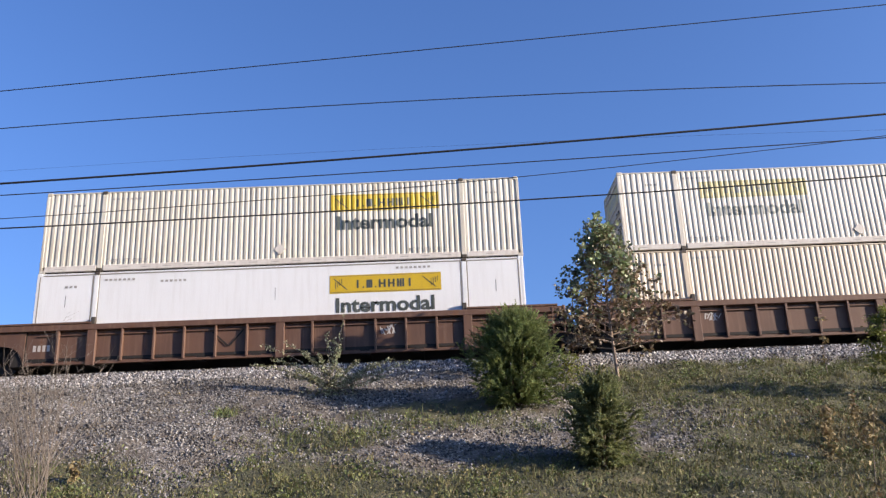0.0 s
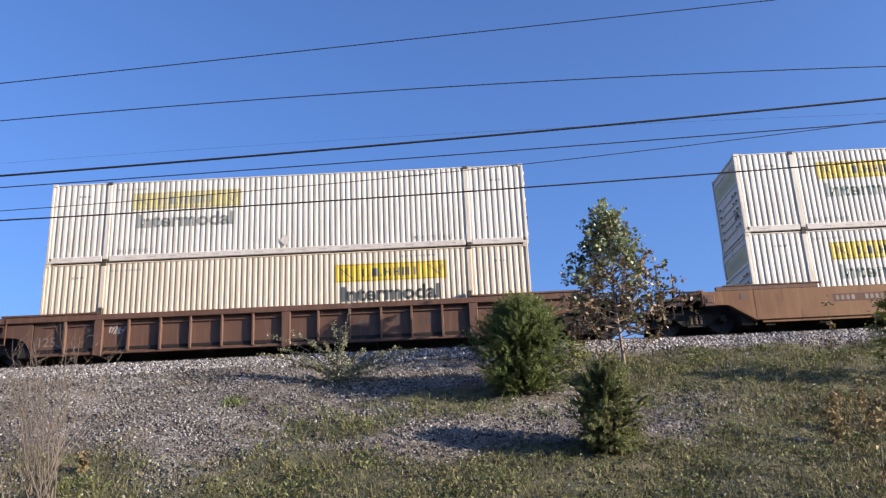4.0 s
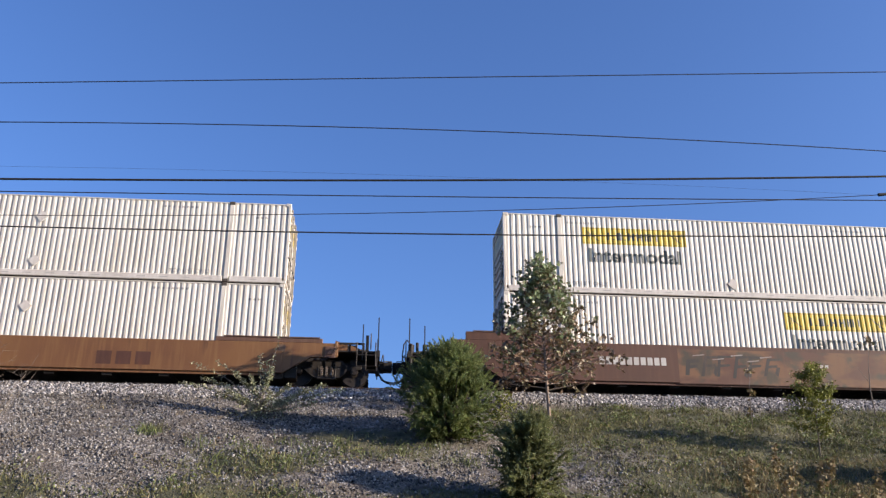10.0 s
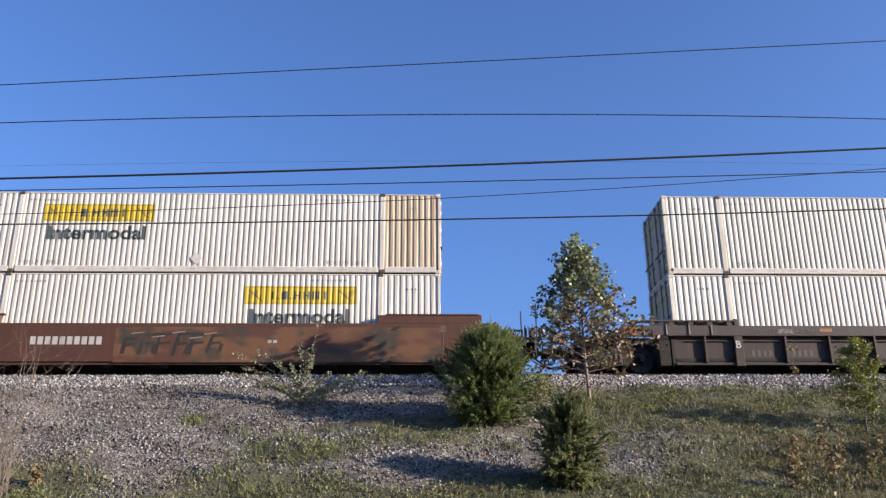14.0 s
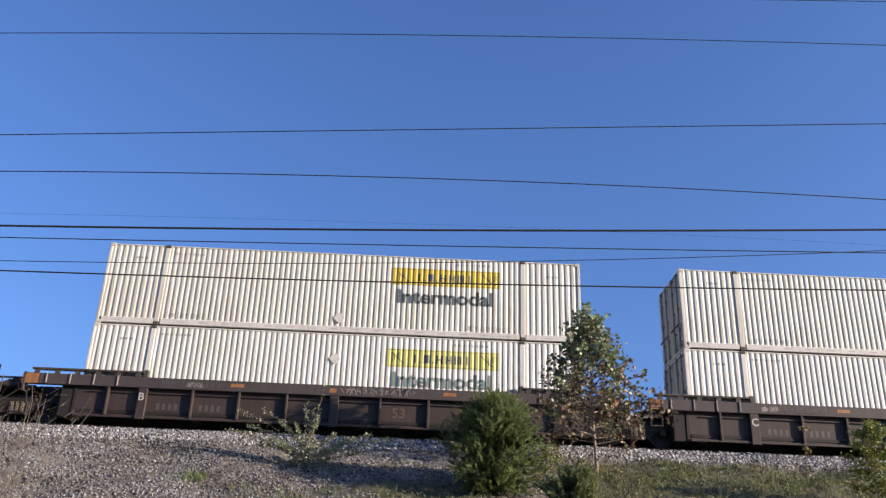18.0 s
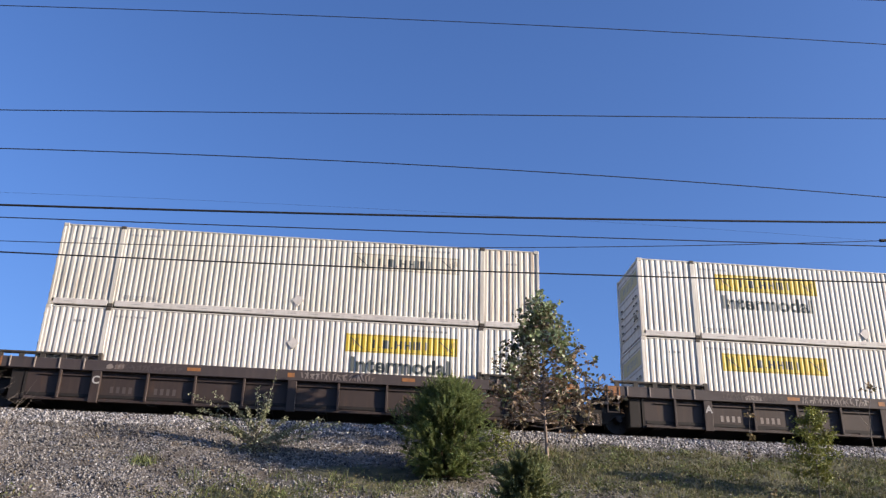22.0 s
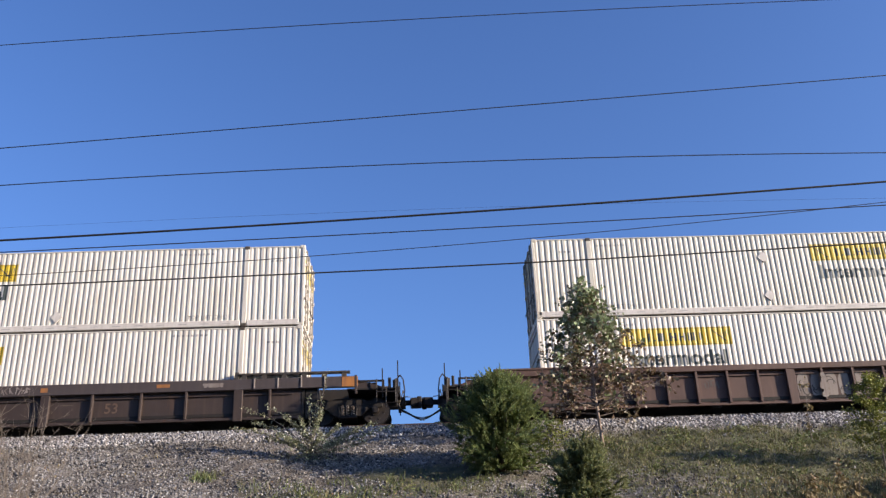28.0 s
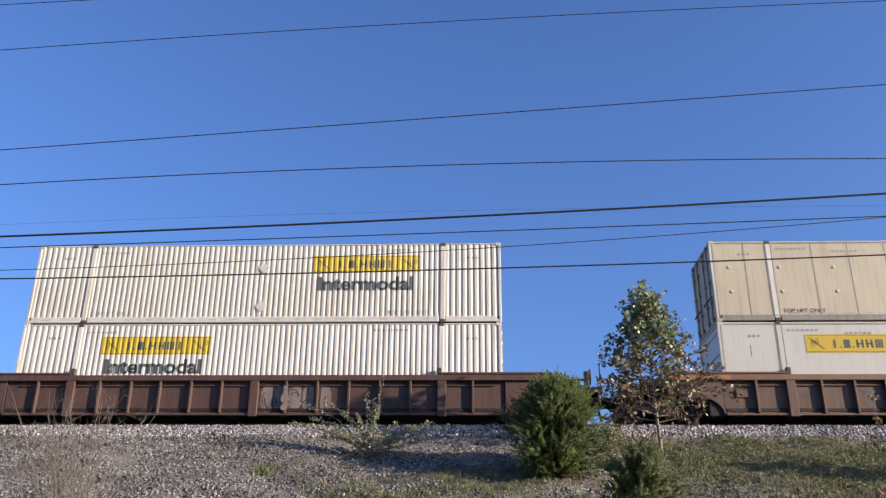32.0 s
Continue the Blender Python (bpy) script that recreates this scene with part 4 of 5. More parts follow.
def bank_height(x, y):
    """Level verge, grassed bank, ballast shoulder, track bed, and the same falling away behind."""
    rise = 0.47 * np.clip(y - 11.9, 0, None)
    top = 7.24
    z = np.minimum(rise, top - 0.02 * np.abs(y - TRACK_Y))
    soft = np.clip((y - 10.6) / 2.6, 0, 1) ** 2 * 0.28 * (1 - smooth(12.5, 17, y))
    z = z + soft
    back = top - 0.6 * np.clip(y - 31.0, 0, None)
    z = np.minimum(z, np.maximum(back, -1.0))
    near = smooth(14, 27, y) * (1 - smooth(60, 120, y)) * (1 - smooth(60, 160, np.abs(x)))
    lumps = 0.07 * np.sin(x * 0.9 + 1.3 * np.sin(y * 0.5)) * np.sin(y * 0.8 + 0.7) + 0.04 * np.sin(2.3 * x + 0.6) * np.sin(1.9 * y)
    lumps = lumps * smooth(10, 14, y) * (1 - smooth(25.6, 26.8, y))
    return z + GRADE * x * near + lumps


def blob(x, y, cx, cy, rx, ry):
    return np.exp(-(((x - cx) / rx) ** 2 + ((y - cy) / ry) ** 2))


def cover_of(x, y):
    """How far turf hides the gravel: 0 bare stone, 1 thick grass."""
    c = 0.10 + 0.85 * smooth(3.2, 6.0, x) * (1 - smooth(25.2, 26.3, y))
    c = np.maximum(c, 0.95 * (1 - smooth(18.3, 20.6, y + 0.05 * x)))
    c = np.maximum(c, 0.85 * blob(x, y, -2.6, 20.6, 2.2, 1.3))
    c = np.maximum(c, 0.7 * blob(x, y, 0.4, 21.4, 2.5, 0.7))
    c = np.maximum(c, 0.7 * blob(x, y, -5.5, 23.0, 0.5, 0.35))
    c = np.maximum(c, 0.6 * blob(x, y, 0.5, 22.6, 1.4, 0.6))
    c = c - 0.75 * blob(x, y, -5.6, 19.2, 1.1, 2.2)
    c = c - 0.75 * blob(x, y, -0.4, 19.3, 1.2, 1.0)
    c = c - 0.55 * blob(x, y, 6.3, 21.4, 1.6, 1.1)
    c = c - 0.5 * blob(x, y, 5.3, 19.8, 0.9, 0.8)
    c = c - 0.6 * blob(x, y, -9.5, 18.0, 1.2, 1.5)
    return np.clip(c, 0, 1)


def shadow_patch(x, y):
    """Dark soil beside the large cedar, put in to deepen its cast shadow; neither stone nor grass lies there."""
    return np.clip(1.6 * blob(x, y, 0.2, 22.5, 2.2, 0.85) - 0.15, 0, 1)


def spread(lo, hi, step, far):
    mid = np.arange(lo, hi + step / 2, step)
    out, s, v = [], step, hi
    while v < far:
        s *= 1.35
        v += s
        out.append(v)
    out = np.array(out)
    return np.concatenate([(lo + hi) - out[::-1], mid, out])


gx, gy = spread(-17, 23, 0.16, 2500), spread(10, 34, 0.14, 2500)
GX, GY = np.meshgrid(gx, gy)
GZ = bank_height(GX, GY)
rng = np.random.default_rng(5)
inner = (GX > -18) & (GX < 24) & (GY > 10) & (GY < 34)
GZ = GZ + inner * rng.normal(0, 0.02, GZ.shape)
mesh = bpy.data.meshes.new("ground")
nx, ny = len(gx), len(gy)
idx = np.arange(nx * ny).reshape(ny, nx)
quads = np.stack([idx[:-1, :-1], idx[:-1, 1:], idx[1:, 1:], idx[1:, :-1]], -1).reshape(-1, 4)
mesh.vertices.add(nx * ny)
mesh.vertices.foreach_set("co", np.stack([GX, GY, GZ], -1).ravel())
mesh.loops.add(quads.size)
mesh.loops.foreach_set("vertex_index", quads.ravel().astype(np.int32))
mesh.polygons.add(len(quads))
mesh.polygons.foreach_set("loop_start", np.arange(0, quads.size, 4, dtype=np.int32))
mesh.polygons.foreach_set("use_smooth", np.ones(len(quads), dtype=bool))
mesh.update(calc_edges=True)
attr = mesh.attributes.new("cover", "FLOAT", "POINT")
# the cedar's painted shadow patch takes the dark turf colour
attr.data.foreach_set("value", np.maximum(cover_of(GX, GY), shadow_patch(GX, GY)).ravel().astype(np.float32))
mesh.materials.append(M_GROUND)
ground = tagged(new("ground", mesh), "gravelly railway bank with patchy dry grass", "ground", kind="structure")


def joined(name, verts, faces, mat, label, category, kind="stuff", parent=None):
    """One mesh from arrays: verts (n, 3), faces (m, k)."""
    me = bpy.data.meshes.new(name)
    k = faces.shape[1]
    me.vertices.add(len(verts))
    me.vertices.foreach_set("co", np.asarray(verts, np.float32).ravel())
    me.loops.add(faces.size)
    me.loops.foreach_set("vertex_index", faces.ravel().astype(np.int32))
    me.polygons.add(len(faces))
    me.polygons.foreach_set("loop_start", np.arange(0, faces.size, k, dtype=np.int32))
    me.update(calc_edges=True)
    me.materials.append(mat)
    ob = new(name, me)
    if parent:
        ob.parent = parent
        if label:
            ob["label"] = label
        if kind:
            ob["kind"] = kind
    else:
        tagged(ob, label, category, kind=kind)
    return ob


def stones(name, n, where, size, label, mat):
    """Broken stones: six-cornered lumps with uneven sides, half sunk."""
    x, y = where(n)
    n = len(x)
    z = bank_height(x, y)
    base = np.array([(1, 0, 0), (-1, 0, 0), (0, 1, 0), (0, -1, 0), (0, 0, 1), (0, 0, -1)], float)
    tri = np.array([(0, 2, 4), (2, 1, 4), (1, 3, 4), (3, 0, 4), (2, 0, 5), (1, 2, 5), (3, 1, 5), (0, 3, 5)])
    s = size[0] + (size[1] - size[0]) * rng.random(n) ** 2
    v = base[None] * (0.6 + 0.7 * rng.random((n, 6, 1))) * (s[:, None, None] * (0.7 + 0.6 * rng.random((n, 1, 3))))
    q = rng.normal(size=(n, 3, 3))
    q, _ = np.linalg.qr(q)
    v = np.einsum("nij,nkj->nki", q, v)
    v += np.stack([x, y, z + 0.35 * s], -1)[:, None]
    f = tri[None] + 6 * np.arange(n)[:, None, None]
    return joined(name, v.reshape(-1, 3), f.reshape(-1, 3), mat, label, "ballast")


def in_band(x0, x1, y0, y1, keep):
    def where(n):
        x, y = rng.uniform(x0, x1, n), rng.uniform(y0, y1, n)
        k = rng.random(n) < keep(x, y)
        return x[k], y[k]
    return where


stones("track_ballast", 42000, in_band(-17, 20, 26.0, 28.2, lambda x, y: 0.35 + 0.65 * smooth(26.0, 26.6, y + 0.25 * np.sin(1.7 * x))), (0.026, 0.06), "pale grey crushed stone ballast beside the track", M_STONE)
stones("track_ballast", 9000, in_band(-17, 20, 28.2, 31.0, lambda x, y: np.ones_like(x)), (0.03, 0.06), "pale grey crushed stone ballast between the rails", M_STONE)
stones("bank_gravel", 105000, in_band(-15, 18, 15.5, 26.2, lambda x, y: (1 - 0.95 * shadow_patch(x, y)) * np.clip(0.95 - 1.05 * cover_of(x, y), 0.03, 1) * (0.35 + 0.65 * (np.sin(1.9 * x + 2 * np.sin(y)) * np.sin(1.4 * y + x * 0.7) > -0.45))), (0.017, 0.046), "dirty grey gravel spilled down the bank", M_DIRTYSTONE)


def grass(name, n, where, tall, label, mat=None):
    x, y = where(n)
    n = len(x)
    cl = rng.normal(0, 0.05, (n, 2))
    x, y = x + cl[:, 0], y + cl[:, 1]
    z = bank_height(x, y) - 0.01
    h = tall[0] + (tall[1] - tall[0]) * rng.random(n) ** 2
    a = rng.uniform(0, math.tau, n)
    lean = rng.normal(0, 0.45, (n, 2)) * h[:, None]
    wd = rng.uniform(0.005, 0.013, n)
    p = np.stack([x, y, z], -1)
    d = np.stack([np.cos(a) * wd, np.sin(a) * wd, 0 * a], -1)
    tip = p + np.stack([lean[:, 0], lean[:, 1], h], -1)
    mid = p + np.stack([lean[:, 0] * 0.35, lean[:, 1] * 0.35, h * 0.55], -1)
    v = np.stack([p - d, p + d, mid + 0.7 * d, mid - 0.7 * d, tip], 1)
    i = 5 * np.arange(n)[:, None]
    f = np.concatenate([i + [0, 1, 2], i + [0, 2, 3], i + [3, 2, 4]], 0)
    return joined(name, v.reshape(-1, 3), f, mat or M_GRASS, label, "grass")


def turf_keep(x, y):
    return np.clip(cover_of(x, y) * 1.1 - 0.12, 0, 1) * (1 - 0.8 * shadow_patch(x, y)) * (0.2 + 0.8 * (np.sin(2.1 * x + 1.5 * np.sin(1.1 * y)) * np.sin(2.6 * y + 0.4 * x) + 0.5 * np.sin(7.3 * x + 2 * np.sin(3.1 * y)) * np.sin(6.7 * y + x) > -0.2))


grass("grass", 190000, in_band(-13, 16, 14.6, 26.3, turf_keep), (0.03, 0.17), "short patchy green and straw grass on the bank")
grass("weeds", 2600, in_band(-4.5, 3.0, 20.6, 22.4, lambda x, y: (np.sin(4.3 * x + 1) * np.sin(3.7 * y + x) > 0.25) * 0.7), (0.10, 0.34), "taller grass tufts on the bank", M_WEED)


def litter(name, n, where, size, mat, label, lift=0.05):
    """Small flat leaves of low weeds and fallen leaves over the ground."""
    x, y = where(n)
    n = len(x)
    z = bank_height(x, y) + rng.uniform(0.0, lift, n)
    s = rng.uniform(size[0], size[1], n)
    q, _ = np.linalg.qr(rng.normal(size=(n, 3, 3)) + np.array([[0, 0, 0], [0, 0, 0], [0, 0, 1.2]]))
    base = np.array([(-0.9, 0, 0), (0, -0.5, 0.15), (0.9, 0, 0), (0, 0.5, 0.15)])
    v = np.einsum("nij,kj->nki", q, base) * s[:, None, None] + np.stack([x, y, z], -1)[:, None]
    f = np.array([(0, 1, 2), (0, 2, 3)])[None] + 4 * np.arange(n)[:, None, None]
    return joined(name, v.reshape(-1, 3), f.reshape(-1, 3), mat, label, "weeds")


litter("ground_weeds", 40000, in_band(-13, 16, 14.6, 26.2, lambda x, y: turf_keep(x + 0.7, y + 0.3)), (0.018, 0.05), M_GRASS, "straw and low dry weeds over the bank", 0.08)
litter("broadleaf_weeds", 95000, in_band(-13, 16, 14.6, 26.0, lambda x, y: turf_keep(x, y) * (np.sin(3.1 * x + 2 * np.sin(1.7 * y)) + np.sin(2.7 * y - 1.3 * x) + 0.6 * np.sin(6.1 * x + 1) * np.sin(5.3 * y) > 0.35)), (0.016, 0.052), M_WEED, "low green broadleaf weeds in patches on the bank", 0.16)
litter("fallen_leaves", 2600, in_band(-11, 14, 16.0, 26.0, lambda x, y: 0.25 + 0.75 * blob(x, y, 9.3, 19.6, 2.5, 2.0)), (0.025, 0.06), M_DRYLEAF, "fallen brown leaves scattered on the bank", 0.04)

grass("dry_grass", 26000, in_band(5.5, 16, 14.6, 21.5, lambda x, y: smooth(6.5, 10.0, x + 0.5 * np.sin(1.3 * y)) * (0.35 + 0.65 * (np.sin(2.3 * x + y) * np.sin(1.9 * y - 0.5 * x) > -0.2))), (0.05, 0.22), "dry straw-coloured grass on the bank", M_STRAW)
grass("green_tuft", 260, in_band(-5.8, -5.2, 22.5, 22.95, lambda x, y: blob(x, y, -5.5, 22.7, 0.28, 0.2)), (0.10, 0.30), "small green tuft in the gravel", M_WEED)
litter("gravel_weeds", 5200, in_band(-12, 4.0, 19.0, 26.0, lambda x, y: 0.9 * (np.sin(2.2 * x + 2.1 * np.sin(0.9 * y)) * np.sin(1.7 * y + 0.6 * x + 1) > 0.55)), (0.015, 0.04), M_STRAW, "thin dry weeds scattered over the gravel", 0.10)

# ---- unseen tree belt against sky light ----


def sky_blocker():
    """An unseen dense belt of tall trees, added on the side away from the railway to cut sky light."""
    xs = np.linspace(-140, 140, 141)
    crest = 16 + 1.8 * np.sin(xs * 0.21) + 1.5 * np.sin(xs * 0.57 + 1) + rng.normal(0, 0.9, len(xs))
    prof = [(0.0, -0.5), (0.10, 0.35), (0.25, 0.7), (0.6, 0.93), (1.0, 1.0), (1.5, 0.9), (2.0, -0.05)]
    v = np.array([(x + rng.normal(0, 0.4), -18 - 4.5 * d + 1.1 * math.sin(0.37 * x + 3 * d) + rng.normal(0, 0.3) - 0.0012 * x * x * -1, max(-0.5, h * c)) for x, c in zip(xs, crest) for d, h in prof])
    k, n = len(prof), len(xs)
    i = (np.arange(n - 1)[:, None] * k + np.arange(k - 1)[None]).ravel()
    return joined("backdrop", v, np.stack([i, i + k, i + k + 1, i + 1], -1), M_BLOCKER, "unseen dark belt of tall trees that cuts sky light", "backdrop", "structure")


sky_blocker()

# ---- track ----
track = tagged(new("railway_track"), "single railway track on timber sleepers", "railway track", kind="structure")
track.matrix_world = pose(0, TRACK_Y, RAIL_Z, 0, -math.degrees(math.atan(GRADE)), 0)
rail_out = [(-0.075, -0.17), (0.075, -0.17), (0.075, -0.155), (0.012, -0.13), (0.012, -0.045), (0.036, -0.035), (0.036, 0.0), (-0.036, 0.0), (-0.036, -0.035), (-0.012, -0.045), (-0.012, -0.13), (-0.075, -0.155)]
for s in (-0.755, 0.755):
    bm = bmesh.new()
    a = [bm.verts.new((-60, s + y, z)) for y, z in rail_out]
    b = [bm.verts.new((80, s + y, z)) for y, z in rail_out]
    for i in range(len(a)):
        j = (i + 1) % len(a)
        bm.faces.new((a[i], a[j], b[j], b[i]))
    part("rail", bm, M_RAILHEAD, track)
for i in range(78):
    piece(track, "tie", "sleeper", lambda: boxes((-0.11, 0.11, -1.3, 1.3, -0.36, -0.18), bevel=0.015), M_TIMBER, pose(-18 + 0.54 * i, 0, 0))

# ---- the train ----
LEVEL = -math.degrees(math.atan(GRADE))


def place(x0, dz=0.0):
    """On the track with the container's left end at x0."""
    x = x0 + HALF
    return pose(x, TRACK_Y, RAIL_Z + GRADE * x + dz, 0, LEVEL, 0)


def run(t):
    """How far the train has rolled to the left by t seconds."""
    return 4.9006 * t - 0.000831 * t * t - 0.00001136 * t ** 3


MOVERS = []


def on_train(ob, x0, dz=0.0):
    MOVERS.append((ob, x0, dz))
    return ob


def no_marks(w):
    pass


def marks_a(w):
    stencil(w, "ma1", bars(4, 0.10, 0.2, 0.05), 0.15, 0.62, inset=0.14)
    stencil(w, "ma2", scrawl(3, 0.5, 0.35, 6), 11.4, 0.72, inset=0.14)
    pull = sheet(([(0, 0.5), (0.06, 0.5), (0.55, 0.05), (0.5, 0.0)]), ([(1.0, 0.55), (1.06, 0.55), (0.6, 0.0), (0.55, 0.02)]))
    for v in pull.verts:
        v.co = Vector((v.co.x + 5.9 - HALF, SIDE_Y + 0.11, v.co.z + 0.55))
    piece(w, "hook", "drain_pipe", lambda: pull, M_BLACK)


def marks_b(w):
    written(w, "125", 0.30, 0.10, 0.48, 0.14, M_PALEPAINT)
    stencil(w, "mb2", scrawl(5, 0.5, 0.3, 7), 2.35, 0.78, inset=0.14)
    for k, u in enumerate((10.4, 11.6, 12.5)):
        stencil(w, ("mb3", k), scrawl(20 + k, 0.5, 0.4, 6), u, 0.6, M_GHOST, inset=0.14)


def marks_c(w):
    stencil(w, "mc0", [(0, 2.1, 0, 0.26)], 2.45, 0.74, M_MAROON, "patch", 0.002)
    stencil(w, "mc1", bars(4, 0.10, 0.15, 0.07) + [(0.95 + 0.17 * i, 1.05 + 0.17 * i, 0, 0.15) for i in range(6)], 2.55, 0.80, M_PALEPAINT)
    stencil(w, "mc2", bars(3, 0.46, 0.42, 0.14), 10.5, 0.42, M_MAROON, "stencil_marking", 0.001)


def marks_d(w):
    stencil(w, "md1", bars(10, 0.17, 0.26, 0.06), 3.1, 0.80)
    stencil(w, "md6", [[(0, 0), (10.4, 0), (10.4, 1.13), (8.6, 1.13), (8.6, 1.16), (0, 1.16)]], 5.75, 0.22, M_CAMO, "graffiti", 0.003)
    stencil(w, "md7", tag(91, 3.2, 0.78, 6), 5.95, 0.42, M_TAGDARK, "graffiti", 0.0)
    stencil(w, "md8", [[(x + 0.06, z), (x + 0.46, z + 0.05), (x + 0.47, z + 0.085), (x + 0.05, z + 0.04)] for x, z in ((6.2, 1.14), (6.85, 1.02), (7.5, 1.16), (8.05, 0.98), (8.5, 1.12))], 0.0, 0.0, M_PALEPAINT, "graffiti", -0.002)
    stencil(w, "md4", bars(2, 0.12, 0.1, 0.05), 10.6, 0.85)


def marks_grey(seed):
    def marks(w):
        stencil(w, ("mg1", seed), scrawl(seed, 2.0, 0.2, 22), 2.6, 1.16, M_GHOST, "graffiti", -0.002)
        stencil(w, ("mg2", seed), scrawl(seed + 1, 2.3, 0.26, 26), 5.3 if seed > 40 else 8.4, 1.14, M_PALEPAINT, "graffiti", -0.002)
        stencil(w, ("mg3", seed), bars(4, 0.10, 0.2, 0.09) + [(1.35 + 0.19 * i, 1.45 + 0.19 * i, 0, 0.2) for i in range(4)], 2.5, 0.45, M_PALEPAINT if seed > 40 else M_GHOST, inset=0.14)
        for k, (u, wd) in enumerate(((4.8, 0.42), (11.6, 0.42))):
            stencil(w, ("mg6", k), [(0, wd, 0, 0.11)], u, 1.24, M_AMBER, "reflector", -0.002)
        stencil(w, "mg7", [(0, 0.22, 0, 0.14)], 7.95, 1.2, M_AMBER, "reflector", -0.002)
        stencil(w, ("mg8", seed), flakes(seed + 7, 0.5, 0.16, 8), 3.4 if seed != 35 else 2.3, 1.18, M_PALEPAINT, "paint_mark", -0.002)
        stencil(w, ("mg9", seed), flakes(seed + 8, 0.6, 0.14, 10), 13.1, 1.2, M_PALEPAINT, "paint_mark", -0.002)
        letter, size_at = {31: ("B", 9.98), 35: ("C", 11.62), 41: ("A", 9.98)}[seed]
        written(w, letter, 0.24, 1.95, 0.70, 0.0, M_CHALK)
        written(w, "53", 0.32, size_at, 0.50, 0.14, M_OLDYELLOW)
    return marks


def written(w, text, tall, u, z, inset, mat):
    """Readable stencilled characters on a wagon's side."""
    def make():
        bm = lettering(text, tall, 0.006)
        for v in bm.verts:
            v.co = Vector((v.co.x + u - HALF, SIDE_Y + inset - 0.006, v.co.z + z))
        return bm
    piece(w, ("written", text, u), "lettering", make, mat)


def swelling(seed, n, wide, tall):
    """Fat rounded letter-like fields side by side, none of them a letter."""
    rnd = random.Random(seed)
    out = []
    for i in range(n):
        cx, a, b = wide * (i + 0.5), wide * rnd.uniform(0.40, 0.47), tall * rnd.uniform(0.42, 0.5)
        k = rnd.uniform(0, 6)
        out.append([(cx + a * math.copysign(abs(math.cos(q)) ** 0.55, math.cos(q)) * (1 + 0.1 * math.sin(3 * q + k)),
                     tall / 2 + b * math.copysign(abs(math.sin(q)) ** 0.6, math.sin(q)) * (1 + 0.08 * math.sin(2 * q + k))) for q in [math.tau * m / 16 for m in range(16)]])
    return out


def curls(seed, n, wide, tall):
    """Thin crescents and drips of dark spray inside the pale fields."""
    rnd = random.Random(seed)
    out = []
    for i in range(n):
        for _ in range(2):
            cx, cz = wide * (i + rnd.uniform(0.3, 0.7)), tall * rnd.uniform(0.3, 0.7)
            a, b, q0 = wide * rnd.uniform(0.15, 0.42), tall * rnd.uniform(0.12, 0.4), rnd.uniform(0, 6.3)
            qs = [q0 + 2.4 * m / 7 for m in range(8)]
            out.append([(cx + a * math.cos(q), cz + b * math.sin(q)) for q in qs] + [(cx + 0.8 * a * math.cos(q) + 0.012, cz + 0.86 * b * math.sin(q)) for q in reversed(qs)])
    return out


def marks_h(w):
    for k, (u, seed, n) in enumerate(((8.32, 61, 2), (9.24, 62, 2), (10.24, 64, 1))):
        stencil(w, ("mh", k), swelling(seed, n, 0.43, 0.92), u, 0.24, M_PALEPAINT, "graffiti", 0.138)
        stencil(w, ("mh2", k), curls(seed + 5, n, 0.43, 0.92), u, 0.24, M_TAGDARK, "graffiti", 0.134)
    stencil(w, "mh4", flakes(66, 0.06, 0.8, 9), 9.13, 0.3, M_PALEPAINT, "graffiti", 0.006)
    stencil(w, "mh3", scrawl(63, 0.5, 0.3, 7), 5.3, 0.7, M_GHOST, inset=0.14)


def marks_i(w):
    piece(w, "bay_plate", "data_plate", lambda: boxes(u_box(0.32, 0.72, SIDE_Y + 0.10, SIDE_Y + 0.142, 0.72, 0.98), bevel=0.008), M_DARKBROWN)
    stencil(w, "mi1", flakes(71, 0.7, 0.5, 12), 4.2, 0.5, M_GHOST, "paint_mark", 0.14)
    stencil(w, "mi2", scrawl(72, 0.5, 0.3, 7), 2.5, 0.6, M_GHOST, inset=0.14)


BROWN = "rust-brown steel well wagon with ribbed sides"
GREYW = "dark grey ribbed well wagon with graffiti"
TRAIN = [
    ("ribbed", -32.79, BROWN + ", first unit of a set", "coupler", "joint", M_BROWN, M_BROWN, no_marks, False),
    ("ribbed", -13.21, BROWN + ", middle unit of a set", "bearer", "joint", M_BROWN, M_BROWN, marks_a, False),
    ("ribbed", 6.36, BROWN + ", last unit of a set", "bearer", "coupler", M_BROWN, M_BROWN, marks_b, False),
    ("smooth", 29.78, "orange-brown steel well wagon with smooth sides", "coupler", "brake", M_ORANGE, M_BROWN, marks_c, False),
    ("smooth", 53.21, "dull brown smooth-sided well wagon with faded graffiti", "coupler", "coupler", M_MAROON, M_MAROON, marks_d, False),
    ("broad", 77.06, GREYW + ", first unit of a set", "brake", "joint", M_GREY, M_GREYTOP, marks_grey(31), True),
    ("broad", 96.66, GREYW + ", middle unit of a set", "bearer", "joint", M_GREY, M_GREYTOP, marks_grey(35), True),
    ("broad", 116.30, GREYW + ", last unit of a set", "bearer", "coupler", M_GREY, M_GREYTOP, marks_grey(41), True),
    ("ribbed", 140.24, BROWN + " and flaking pale graffiti", "coupler", "brake", M_PLUM, M_PLUM, marks_h, False),
    ("ribbed", 163.48, BROWN + " and amber end panels", "coupler", "coupler", M_DARKBROWN, M_OCHRESILL, marks_i, True),
]
STARTS = [row[1] for row in TRAIN]
